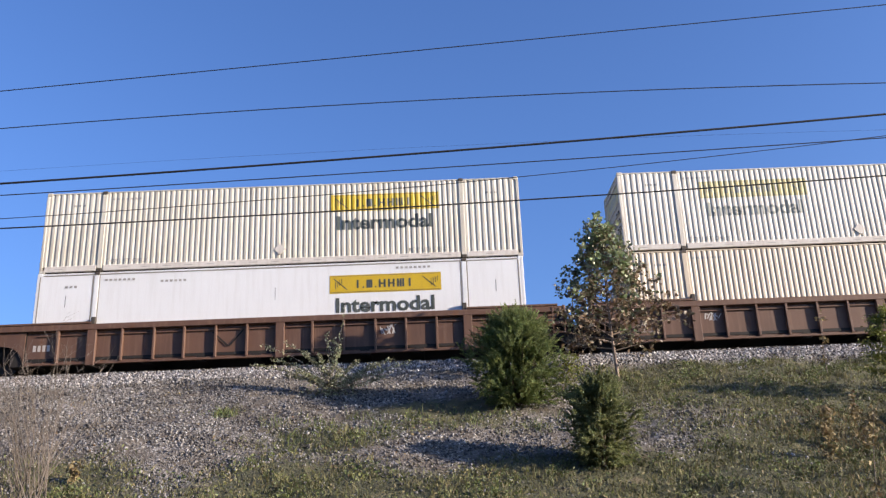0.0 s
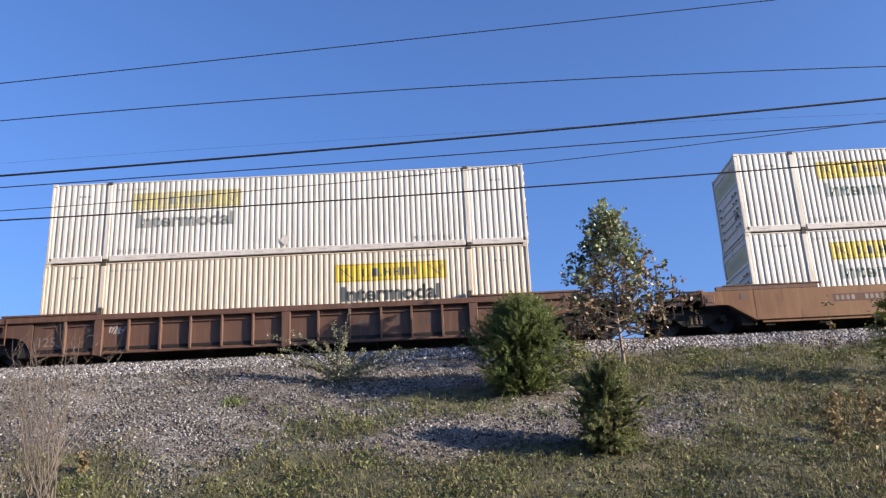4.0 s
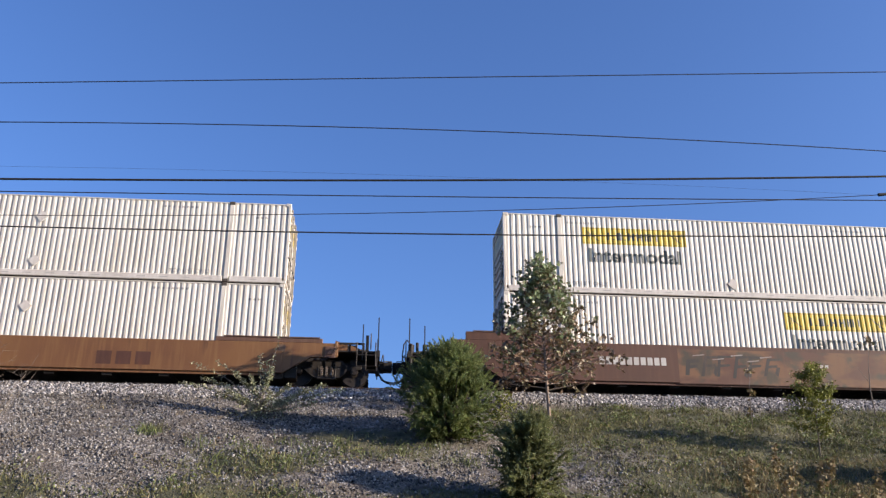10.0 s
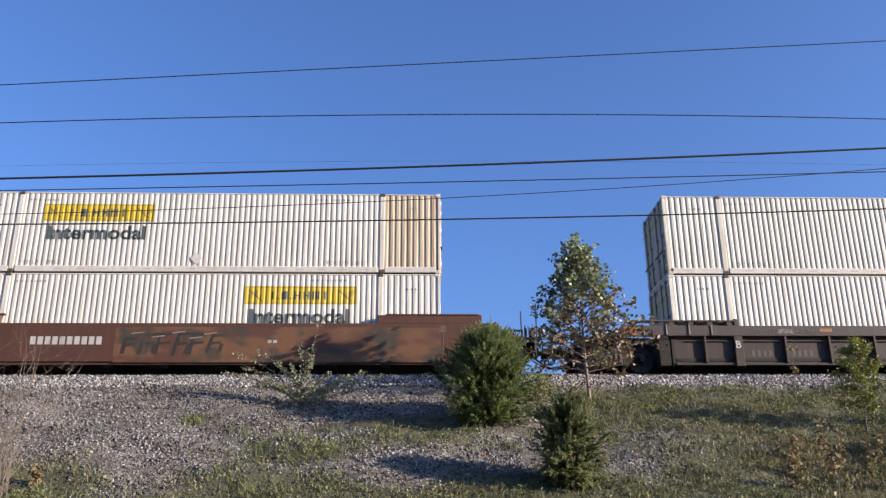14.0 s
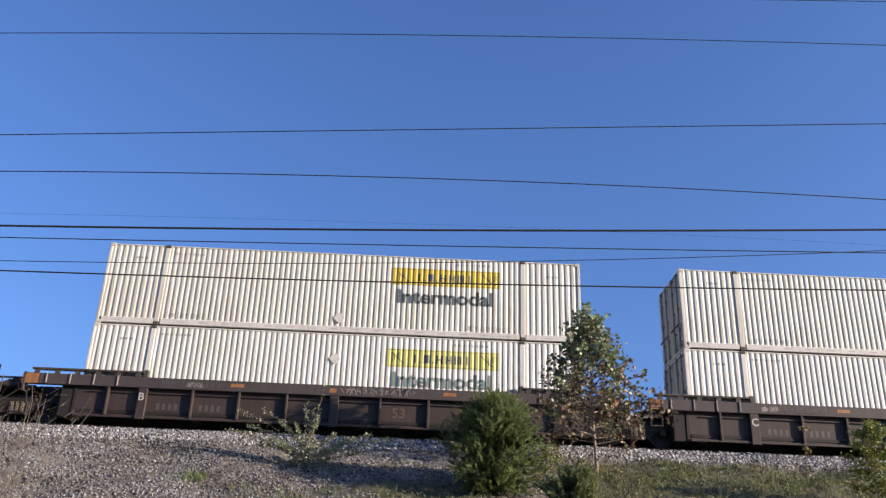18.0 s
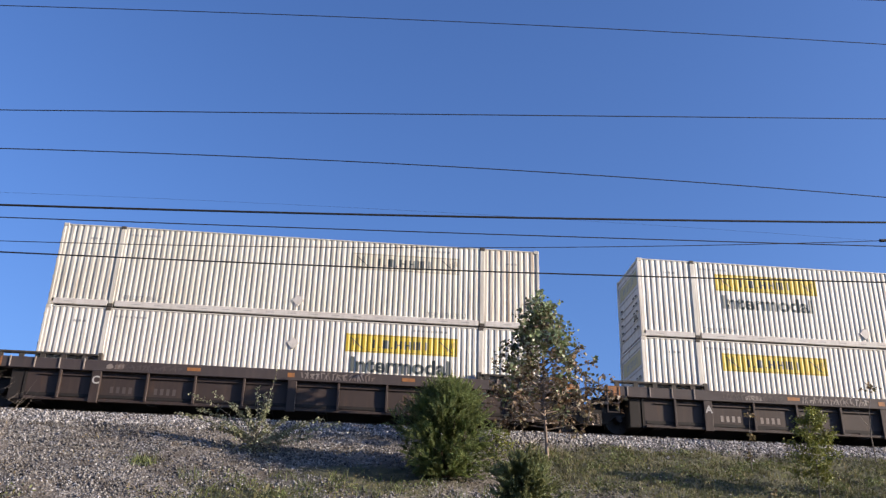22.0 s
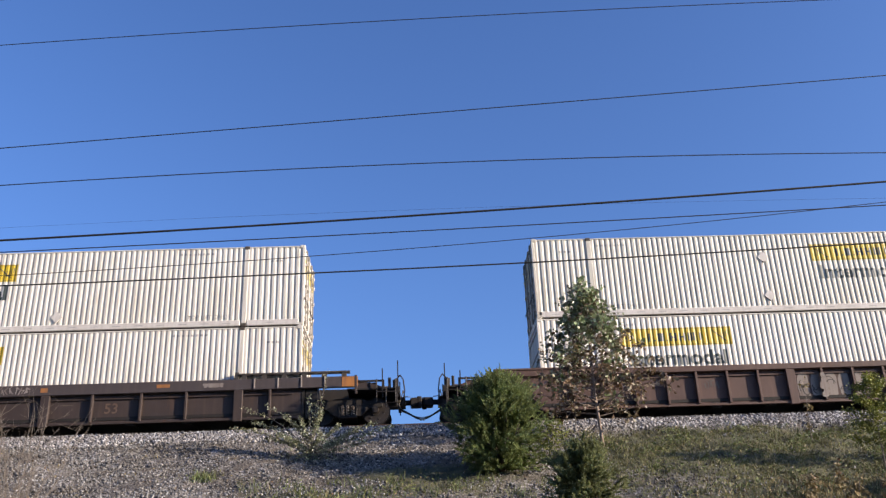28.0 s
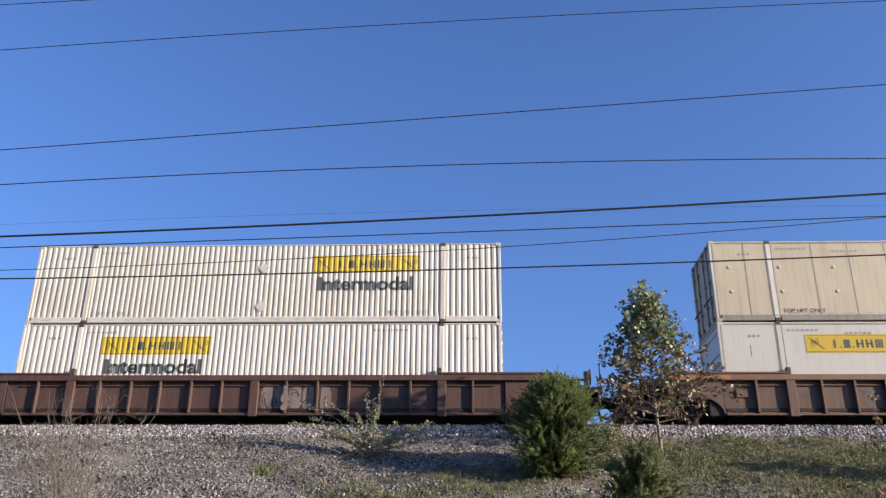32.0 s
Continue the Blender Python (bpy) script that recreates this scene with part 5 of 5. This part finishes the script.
for i, (kind, x0, label, left, right, body, top_mat, marks, amber) in enumerate(TRAIN):
    levels = (1.28, 0.26) if body == M_ORANGE else (1.53, 0.24) if body == M_MAROON else (1.45, 0.16)
    meets = ((x0 - STARTS[i - 1] - LONG) / 2 if i else 3.8, (STARTS[i + 1] - x0 - LONG) / 2 if i + 1 < len(STARTS) else 3.8)
    on_train(wagon(kind, place(x0), label, left, right, body, top_mat, marks, amber, *levels, meets), x0)

LEFT, RIGHT = 2.78, 9.70
CW = "white corrugated steel container"
LOADS = [  # x0, tier, paint, label, options
    (-32.79, 0, M_WHITE, CW + " with a yellow sign", dict(logo=RIGHT, doors_left=False)),
    (-32.79, 1, M_WHITE, CW + " stacked on another", dict(logo=LEFT, doors_left=False)),
    (-13.21, 0, M_SMOOTH, "smooth white panelled container with a yellow sign", dict(logo=RIGHT, ribbed=False)),
    (-13.21, 1, M_CREAM, "cream-white corrugated container with a yellow sign", dict(logo=RIGHT, diamonds=(0.55,))),
    (6.36, 0, M_BUFF, "yellowed corrugated container with a yellow sign", dict(logo=RIGHT)),
    (6.36, 1, M_WHITE, CW + " with a faded sign", dict(logo=LEFT, faded=True, diamonds=(0.5,), doors_left=False)),
    (29.78, 0, M_WHITE, CW + " with a yellow sign", dict(end_mat=M_CREAM, logo=LEFT, ink_mat=M_GREENINK, diamonds=(1.9,), doors_left=False)),
    (29.78, 1, M_WHITE, CW + " with a yellow sign and placards", dict(end_mat=M_CREAM, logo=LEFT, ink_mat=M_GREENINK, diamonds=(0.55, 2.1), doors_left=False)),
    # left door darker than the rest of this box
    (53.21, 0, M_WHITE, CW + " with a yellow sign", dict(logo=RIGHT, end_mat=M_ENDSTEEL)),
    (53.21, 1, M_WHITE, CW + " with one rust-streaked end", dict(logo=LEFT, rusty=M_RUSTY, diamonds=(0.5,), doors_left=False)),
    (77.06, 0, M_WHITE, CW + " with a pale yellow sign", dict(logo=RIGHT, sign_mat=M_LEMON_GLARE, ink_mat=M_GREENINK, diamonds=(2.0,))),
    (77.06, 1, M_CREAM, "cream-white corrugated container with a yellow sign", dict(logo=RIGHT, diamonds=(0.52,))),
    (96.66, 0, M_WHITE, CW + " with a yellow sign", dict(logo=RIGHT, diamonds=(2.0,), end_sign=False)),
    (96.66, 1, M_CREAM, "aged cream container with a faded sign and rust streaks", dict(logo=RIGHT, faded=True, sign_mat=M_WORNSIGN, word=False, diamonds=(0.58,), rusty=M_RUSTTOUCH, end_sign=False)),
    (116.30, 0, M_WHITE, CW + " with a yellow sign and no word", dict(end_mat=M_CREAM, logo=LEFT, word=False, doors_left=False)),
    (116.30, 1, M_WHITE, CW + " with a yellow sign", dict(end_mat=M_CREAM, logo=LEFT, diamonds=(0.5,), doors_left=False)),
    (140.24, 0, M_WHITE, CW + " with a yellow sign", dict(logo=LEFT, doors_left=False, end_sign=False)),
    (140.24, 1, M_CREAM, "cream-white corrugated container with a yellow sign", dict(logo=RIGHT, diamonds=(0.6, 2.0))),
    (163.48, 0, M_DULLWHITE, "smooth white panelled container with a yellow sign", dict(logo=LEFT, word=False, ribbed=False, doors_left=False, end_sign=False)),
    (163.48, 1, M_TAN, "tan panelled container with steel posts", dict(ribbed=False, tan=True, end_sign=False)),
]
for x0, tier, paint_mat, label, options in LOADS:
    dz = FLOOR + tier * TALL
    on_train(container(place(x0, dz), paint_mat, label, **options), x0, dz)

# ---- overhead lines ----
POLE_X, LINE_Y = 6.87, 8.5


def overhead(name, heights, r, label, end=POLE_X):
    """A wire along the road, through its heights at three places, reaching past both ends of the view or to an end."""
    c = np.polyfit((-5.0, 0.4, 5.8), heights, 2)
    bm = tube(bmesh.new(), [(x, LINE_Y, float(np.polyval(c, x))) for x in np.linspace(-30, end, 60)], r, 6)
    z_end = float(np.polyval(c, end))
    if end == POLE_X:
        slope = float(np.polyval(np.polyder(c), POLE_X)) * -0.8
        tube(bm, [(POLE_X + d, LINE_Y, z_end + slope * d + 0.011 * d * d) for d in np.linspace(0, 30, 20)], r, 6)
    return tagged(new(name, turned_mesh(name, bm, M_CABLE)), label, "cable", "overhead lines", ""), z_end


overhead("power_line", (7.840, 8.189, 8.420), 0.0050, "thin black overhead power line")
overhead("power_line", (8.500, 8.797, 9.094), 0.0050, "thin black overhead power line")
overhead("power_line", (6.458, 6.892, 7.328), 0.0055, "thin black overhead power line")
overhead("telephone_line", (6.005, 6.240, 6.275), 0.0055, "thin black overhead line")
overhead("telephone_cable", (5.363, 5.624, 5.965), 0.0112, "thick black bundled overhead cable")
overhead("telephone_line", (5.507, 5.678, 5.715), 0.0009, "very thin grey overhead drop wire")
overhead("telephone_line", (5.231, 5.435, 5.666), 0.0055, "thin black overhead line")
drop_wire, drop_z = overhead("service_drop", (4.967, 5.252, 5.749), 0.0040, "thin black service drop with a splice", 5.66)
part("splice", rod(rod(bmesh.new(), (5.54, LINE_Y, drop_z - 0.012), (5.70, LINE_Y, drop_z + 0.012), 0.020, 0.014, 8), (5.70, LINE_Y, drop_z + 0.012), (6.62, LINE_Y, 6.035), 0.0035, sides=5), M_CABLE, drop_wire, "dark splice sleeve and tail")
overhead("telephone_cable", (4.868, 5.008, 5.236), 0.0075, "black overhead service cable")

pole = thing("utility_pole", "weathered timber utility pole with crossarm and insulators", "utility pole", "", pose(POLE_X + 0.11, LINE_Y + 0.2, 0.0))
part("shaft", rod(bmesh.new(), (0, 0, -0.3), (0, 0, 10.0), 0.16, 0.11, 14), M_TIMBER, pole)
part("crossarm", boxes((-0.70, 0.9, -0.16, -0.06, 8.78, 8.90), bevel=0.01), M_TIMBER, pole)


def insulator_string():
    """A dead-end string: three ribbed bells on a bolt that slants down towards the wire."""
    bm = rod(bmesh.new(), (0.16, 0, 0.30), (-0.06, 0, -0.05), 0.012, sides=6)
    for k in range(3):
        f = 0.25 + 0.27 * k
        c = Vector((0.16 - 0.22 * f, 0, 0.30 - 0.35 * f))
        w = Vector((-0.22, 0, -0.35)).normalized()
        rod(bm, c, c + w * 0.035, 0.035, 0.062, 10)
        rod(bm, c + w * 0.035, c + w * 0.055, 0.062, 0.05, 10)
    return bm


for x in (-0.76, -0.50):
    piece(pole, "dead_end", "insulator", insulator_string, M_GLASSY, pose(x, -0.14, 8.46))
for x in (0.5, 0.82):
    piece(pole, "pin", "insulator", lambda: rod(rod(rod(bmesh.new(), (0, -0.11, 8.90), (0, -0.11, 8.99), 0.02), (0, -0.11, 8.97), (0, -0.11, 9.03), 0.06, 0.045, 10), (0, -0.11, 9.03), (0, -0.11, 9.11), 0.045, 0.03, 10), M_GLASSY, pose(x, 0, 0))
part("bracket", boxes((-0.2, 0.2, -0.3, -0.1, 7.4, 7.46), (-0.1, 0.1, -0.24, -0.12, 5.0, 6.3)), M_FITTING, pole)

# ---- plants ----


def on_ground(x, y, sink=0.03):
    return pose(x, y, float(bank_height(np.float64(x), np.float64(y))) - sink)


def leaves(points, size, r, droop=0.2, shape=1.6):
    """Small bent leaves at points: two triangles folded on the midrib, each leaf an island."""
    vs, fs = [], []
    for p in points:
        s = size * r.uniform(0.6, 1.3)
        d = Vector((r.gauss(0, 1), r.gauss(0, 1), r.gauss(-droop, 0.7))).normalized()
        w = d.cross(Vector((r.gauss(0, 1), r.gauss(0, 1), r.gauss(0, 1)))).normalized() * s * 0.5
        n = d.cross(w).normalized() * s * 0.15
        p = Vector(p)
        i = len(vs)
        vs += [p, p + d * s * 0.5 * shape + w + n, p + d * s * shape, p + d * s * 0.5 * shape - w + n]
        fs += [(i, i + 1, i + 2), (i, i + 2, i + 3)]
    return np.array([tuple(v) for v in vs]), np.array(fs)


def small_tree(x, y):
    r = random.Random(4)
    t = thing("young_tree", "young broadleaf tree, green above and brown below", "tree", "", on_ground(x, y))
    bm = bmesh.new()
    lean = [(0, 0, 0), (-0.03, 0, 0.6), (-0.08, 0.02, 1.6), (-0.10, 0.0, 2.7), (-0.12, 0.02, 3.7), (-0.14, 0, 5.0)]
    tube(bm, lean, [0.055, 0.046, 0.038, 0.028, 0.018, 0.006], 8)
    part("trunk", bm, M_BARK, t)
    green, brown = [], []
    bm = bmesh.new()
    for i in range(70):
        h = 0.88 + 3.7 * (i / 70) ** 0.95
        a = i * 2.4 + r.uniform(-0.4, 0.4)
        k = (h - 0.88) / 3.95
        reach = (2.08 * (1 - k) ** 1.0 + 0.10) * r.uniform(0.72, 1.1) * (0.8 if h < 1.1 else 1)
        up = 0.18 + 0.55 * k
        base = Vector((float(np.interp(h, [0, 1.6, 5.0], [0, -0.08, -0.14])), 0, h))
        d = Vector((math.cos(a), math.sin(a), 0))
        pts = [base, base + d * reach * 0.4 + Vector((0, 0, 0.45 * up * reach)), base + d * reach * 0.75 + Vector((0, 0, 0.8 * up * reach)), base + d * reach + Vector((0, 0, up * reach))]
        tube(bm, pts, [0.020 * (1.2 - k), 0.014, 0.009, 0.004], 5)
        sparse = 0.75 if 1.8 < h < 2.7 else 0.9
        clusters = int((9.5 * reach + 3.5) * (sparse if h > 1.6 else 0.46) * 0.8) + 1
        for _ in range(clusters):
            f = r.uniform(0.3, 1.0) ** 0.8
            c = base + d * reach * f + Vector((0, 0, up * f * reach)) + Vector((r.gauss(0, 0.16), r.gauss(0, 0.16), r.gauss(0, 0.12)))
            dry = r.random() < float(np.clip(1.25 - (c.z - 0.8) * 0.42, 0.12, 0.96))
            for _ in range(r.randint(6, 11)):
                q = c + Vector((r.gauss(0, 0.07), r.gauss(0, 0.07), r.gauss(0, 0.06)))
                (brown if dry or r.random() < 0.12 else green).append(q)
            rod(bm, base + d * reach * f * 0.85 + Vector((0, 0, up * f * 0.85 * reach)), c, 0.004, 0.002, 4)
    for i in range(16):
        c = Vector((-0.13 + r.gauss(0, 0.05 + 0.012 * (16 - i)), r.gauss(0, 0.05 + 0.012 * (16 - i)), 4.3 + 0.05 * i))
        green += [c + Vector((r.gauss(0, 0.05), r.gauss(0, 0.05), r.gauss(0, 0.05))) for _ in range(9)]
    part("limb_structure", bm, M_BARK, t)
    v, f = leaves(green, 0.105, r, 0.1, 1.35)
    joined("crown", v, f, M_LEAF, "", "", "", t)
    v, f = leaves(brown, 0.092, r, 0.5, 1.35)
    joined("dry_crown", v, f, M_DRYLEAF, "withered brown leaves", "", "", t)
    return t


def cedar(x, y, tall, wide, seed, sprays=1300, mat=None, label="dense green wild cedar shrub on the bank"):
    """A wild cedar: leaning stems and many feathery sprays that point outwards and up."""
    g = np.random.default_rng(seed)
    t = thing("cedar_shrub", label, "shrub", "wild cedars", on_ground(x, y, 0.06))
    for i in range(12):
        a, out = i * 2.4 + g.uniform(-0.3, 0.3), wide * g.uniform(0.15, 0.6)
        e = Vector((math.cos(a) * out, math.sin(a) * out, tall * g.uniform(0.5, 0.9)))
        part("stem", tube(bmesh.new(), [(0, 0, 0), (e.x * 0.45, e.y * 0.45, e.z * 0.3), (e.x * 0.9, e.y * 0.9, e.z * 0.75), tuple(e)], [0.035, 0.024, 0.014, 0.004], 5), M_TIMBER, t)
    n = sprays
    f = g.random(n) ** 0.9
    a = g.uniform(0, math.tau, n)
    p1, p2, p3 = g.uniform(0, math.tau, 3)
    girth = np.interp(f, [0, 0.1, 0.3, 0.55, 0.75, 0.9, 1], [0.60, 0.80, 0.95, 0.97, 0.88, 0.66, 0.24]) * wide
    girth *= 1 + 0.22 * np.sin(3 * a + 5 * f + p1) + 0.20 * np.sin(5 * a - 9 * f + p2) + 0.14 * np.sin(4 * a + 19 * f + p3)
    inner = g.random(n) < 0.34
    rad = girth * np.where(inner, g.uniform(0.05, 0.62, n), g.uniform(0.5, 0.9, n))
    length = g.uniform(0.15, 0.38, n) * np.interp(f, [0, 0.6, 1], [0.8, 1.0, 1.25]) * (0.5 + 0.5 * wide)
    o = np.stack([np.cos(a) * rad, np.sin(a) * rad, 0.05 + f * (tall - 0.35)], -1)
    d = np.stack([np.cos(a), np.sin(a), 0.30 + 1.0 * f], -1) + g.normal(0, 0.45, (n, 3))
    d /= np.linalg.norm(d, axis=1, keepdims=True)
    k = 84
    s = g.random((n, k, 1))
    base = o[:, None] + d[:, None] * s * length[:, None, None]
    base[:, :, 2:] -= 0.10 * s * s * (1 - f)[:, None, None]
    side = g.normal(size=(n, k, 3))
    grow = 0.55 * d[:, None] + 0.75 * side / np.linalg.norm(side, axis=2, keepdims=True)
    size = (0.035 + 0.075 * (1 - s)) * g.uniform(0.6, 1.2, (n, k, 1))
    flat = np.cross(grow, g.normal(size=(n, k, 3)))
    flat *= np.where(inner, 0.030, 0.0065)[:, None, None] / np.linalg.norm(flat, axis=2, keepdims=True)
    v = np.stack([base - flat, base + flat, base + grow * size], 2).reshape(-1, 3)
    v[:, 2] = np.maximum(v[:, 2], 0.02)
    joined("foliage", v, np.arange(len(v)).reshape(-1, 3), mat or M_CEDAR, "", "", "", t)
    return t


def sprawling_bush(x, y):
    r = random.Random(8)
    t = thing("wild_bush", "sprawling thin bush with arching leafy stems", "bush", "", on_ground(x, y))
    pts = []
    ends = [(-2.1, 0.5, 1.65), (-1.75, 0.6, 1.25), (-1.35, 0.4, 1.7), (-0.8, 0.2, 1.35), (-0.95, 0.0, 0.8), (1.75, 0.1, 1.0), (2.2, 0.2, 0.9), (1.3, -0.1, 0.85), (0.75, 0.2, 1.0), (-0.35, 0.1, 1.25), (0.25, 0.1, 1.45), (0.4, 0.15, 2.6), (0.1, 0.2, 1.65), (1.0, -0.3, 0.6), (-0.6, -0.3, 0.6), (0.3, -0.4, 0.7), (-2.3, 0.35, 1.05), (-1.3, 0.3, 0.75), (1.5, 0.3, 0.55), (-0.15, 0.3, 1.9)]
    for ex, ey, ez in ends:
        line = [Vector((ex * f ** 1.15, ey * f, ez * (f if ez > 2 else f ** 0.62) + 0.04 * math.sin(6 * f + ex))) for f in np.linspace(0, 1, 10)]
        part("stem", tube(bmesh.new(), line, [0.013 - 0.0011 * i for i in range(10)], 5), M_TWIG, t)
        for _ in range(230 if ez < 1.6 else 70):
            f = r.uniform(0.2, 1) ** 0.8 * 9
            i = min(8, int(f))
            p = line[i].lerp(line[i + 1], f - i)
            pts.append(p + Vector((r.gauss(0, 0.028), r.gauss(0, 0.028), r.gauss(0, 0.028))))
    for _ in range(700):
        a, d = r.uniform(0, math.tau), abs(r.gauss(0, 0.45))
        pts.append(Vector((math.cos(a) * d, math.sin(a) * d * 0.7, abs(r.gauss(0.3, 0.28)) * max(0.2, 1 - d * 0.5))))
    v, f = leaves(pts, 0.040, r, 0.1, 1.8)
    joined("foliage", v, f, M_BUSHLEAF, "", "", "", t)


def sapling(x, y, tall, wide, seed, mat, label, n=900):
    r = random.Random(seed)
    t = thing("sapling", label, "sapling", "", on_ground(x, y))
    bm, pts = bmesh.new(), []
    part("stem", tube(bm, [(0, 0, 0), (0.02, 0, tall * 0.5), (0.04, 0, tall * 0.97)], [0.02, 0.013, 0.004], 6), M_TWIG, t)
    for i in range(22):
        k = 0.24 + 0.73 * i / 22
        a = i * 2.4
        reach = wide * math.sin(math.pi * (0.12 + 0.8 * k)) * r.uniform(0.7, 1.1)
        p = Vector((0.04 * k, 0, tall * k))
        q = p + Vector((math.cos(a) * reach, math.sin(a) * reach, 0.4 * reach))
        part("branch", rod(bmesh.new(), p, q, 0.007, 0.002, 4), M_TWIG, t)
        for _ in range(n // 22):
            f = r.uniform(0.2, 1.05)
            pts.append(p.lerp(q, f) + Vector((r.gauss(0, 0.06), r.gauss(0, 0.06), r.gauss(0, 0.06))))
    v, f = leaves(pts, 0.042, r)
    joined("foliage", v, f, mat, "", "", "", t)


def dry_shrub(x, y, tall, wide, seed, n=34):
    r = random.Random(seed)
    t = thing("bare_shrub", "bare dry shrub with many thin grey-brown twigs", "shrub", "", on_ground(x, y))
    for i in range(n):
        bm = bmesh.new()
        a, rr = r.uniform(0, math.tau), wide * r.uniform(0.15, 1.0)
        h = tall * r.uniform(0.5, 1.0)
        b = Vector((r.gauss(0, 0.16), r.gauss(0, 0.12), 0))
        e = Vector((math.cos(a) * rr, math.sin(a) * rr, h))
        line = [b.lerp(e, f) + Vector((r.gauss(0, 0.07), r.gauss(0, 0.07), 0.16 * math.sin(3.1 * f))) for f in (0, 0.3, 0.6, 0.85, 1)]
        tube(bm, line, [0.012, 0.009, 0.006, 0.004, 0.0015], 5)
        for _ in range(9):
            k = r.uniform(0.2, 0.97)
            p = b.lerp(e, k)
            q = p + Vector((r.gauss(0, 0.24), r.gauss(0, 0.24), r.uniform(0.12, 0.5)))
            rod(bm, p, q, 0.003, 0.001, 4)
            for _ in range(2):
                c = p.lerp(q, r.uniform(0.3, 0.8))
                rod(bm, c, c + Vector((r.gauss(0, 0.13), r.gauss(0, 0.13), r.uniform(0.05, 0.25))), 0.0025, 0.001, 4)
        part("branch", bm, M_TWIG, t)


def tall_weed(x, y, tall, seed, lean=0.1, n=14):
    r = random.Random(seed)
    t = thing("tall_weed", "tall dry weed stem with withered leaves", "weed", "", on_ground(x, y))
    line = [Vector((lean * f * f, 0.03 * math.sin(4 * f), tall * f)) for f in np.linspace(0, 1, 7)]
    bm = tube(bmesh.new(), line, [0.012, 0.011, 0.010, 0.008, 0.006, 0.005, 0.003], 5)
    part("stem", bm, M_TWIG, t)
    pts = []
    for _ in range(n):
        f = r.uniform(0.15, 1.0) * 6
        i = min(5, int(f))
        c = line[i].lerp(line[i + 1], f - i)
        pts += [c + Vector((r.gauss(0, 0.05), r.gauss(0, 0.05), r.gauss(0, 0.05))) for _ in range(4)]
    v, f = leaves(pts, 0.07, r, 0.4)
    joined("foliage", v, f, M_STRAW, "", "", "", t)


def bare_sapling(x, y, tall, seed):
    """A thin forked stem, bare but for one tuft of leaves at its tip."""
    r = random.Random(seed)
    t = thing("bare_sapling", "thin bare sapling with a tuft of leaves at its tip", "sapling", "", on_ground(x, y))
    bm = tube(bmesh.new(), [(0, 0, 0), (-0.05, 0, tall * 0.35), (-0.02, 0, tall * 0.5), (0.02, 0, tall * 0.7), (0.16, 0, tall)], [0.022, 0.018, 0.014, 0.008, 0.004], 6)
    tube(bm, [(-0.03, 0, tall * 0.45), (-0.22, 0.02, tall * 0.58), (-0.34, 0.02, tall * 0.66)], [0.010, 0.007, 0.003], 5)
    part("stem", bm, M_TWIG, t)
    pts = [Vector((0.16 + r.gauss(0, 0.10), r.gauss(0, 0.10), tall + r.gauss(0.02, 0.08))) for _ in range(26)]
    v, f = leaves(pts, 0.10, r, 0.1)
    joined("foliage", v, f, M_DRYLEAF, "", "", "", t)


small_tree(5.06, 24.65)
cedar(2.0, 22.5, 2.62, 1.2, 2, 2100)
cedar(3.34, 18.6, 2.08, 0.70, 6, 1000, M_DULLCEDAR, "dull olive-brown wild cedar shrub on the bank")
cedar(13.0, 20.0, 1.4, 0.68, 7, 700, M_DULLCEDAR, "small dark wild cedar on the bank")
sprawling_bush(-3.0, 24.0)
sapling(11.5, 21.95, 2.5, 0.64, 3, M_LIME, "young sapling with bright lime-green leaves", 5200)
sapling(3.3, 22.35, 1.4, 0.5, 5, M_LIME, "thin pale green seedling beside a cedar", 900)
dry_shrub(-7.7, 16.9, 3.6, 1.55, 1, 34)
for i, (wx, wy, wh) in enumerate(((8.4, 19.3, 0.5), (9.0, 18.9, 0.7), (9.5, 19.6, 0.6), (10.0, 19.1, 0.8), (8.8, 20.2, 0.6), (10.6, 19.9, 0.7), (9.7, 20.6, 0.8), (11.2, 19.0, 0.8), (8.0, 18.4, 0.5), (10.3, 18.2, 0.7), (-7.6, 18.6, 0.5))):
    tall_weed(wx, wy, wh, 30 + i, 0.08 * (i % 3 - 1), 22)
tall_weed(10.75, 24.1, 1.8, 2)
tall_weed(7.35, 15.4, 1.9, 3, 0.2)
tall_weed(16.2, 22.4, 3.0, 5, 0.15, 30)
bare_sapling(15.1, 25.2, 2.35, 9)
tall_weed(14.7, 21.5, 2.5, 15, 0.1, 60)
tall_weed(14.95, 21.7, 2.2, 16, -0.15, 50)


def motions():
    turn_times = [round(0.1 * i, 2) for i in range(321)]
    for ob, x0, dz in MOVERS:
        walk(ob, [(t, place(x0 - run(t), dz)) for t in range(0, 33, 2)])
    for w, k in WHEELSETS:
        walk(w, [(t, pose(k, 0, WHEEL_R) @ pose(0, 0, 0, 0, -math.degrees(run(t) / WHEEL_R), 0)) for t in turn_times])


motions()
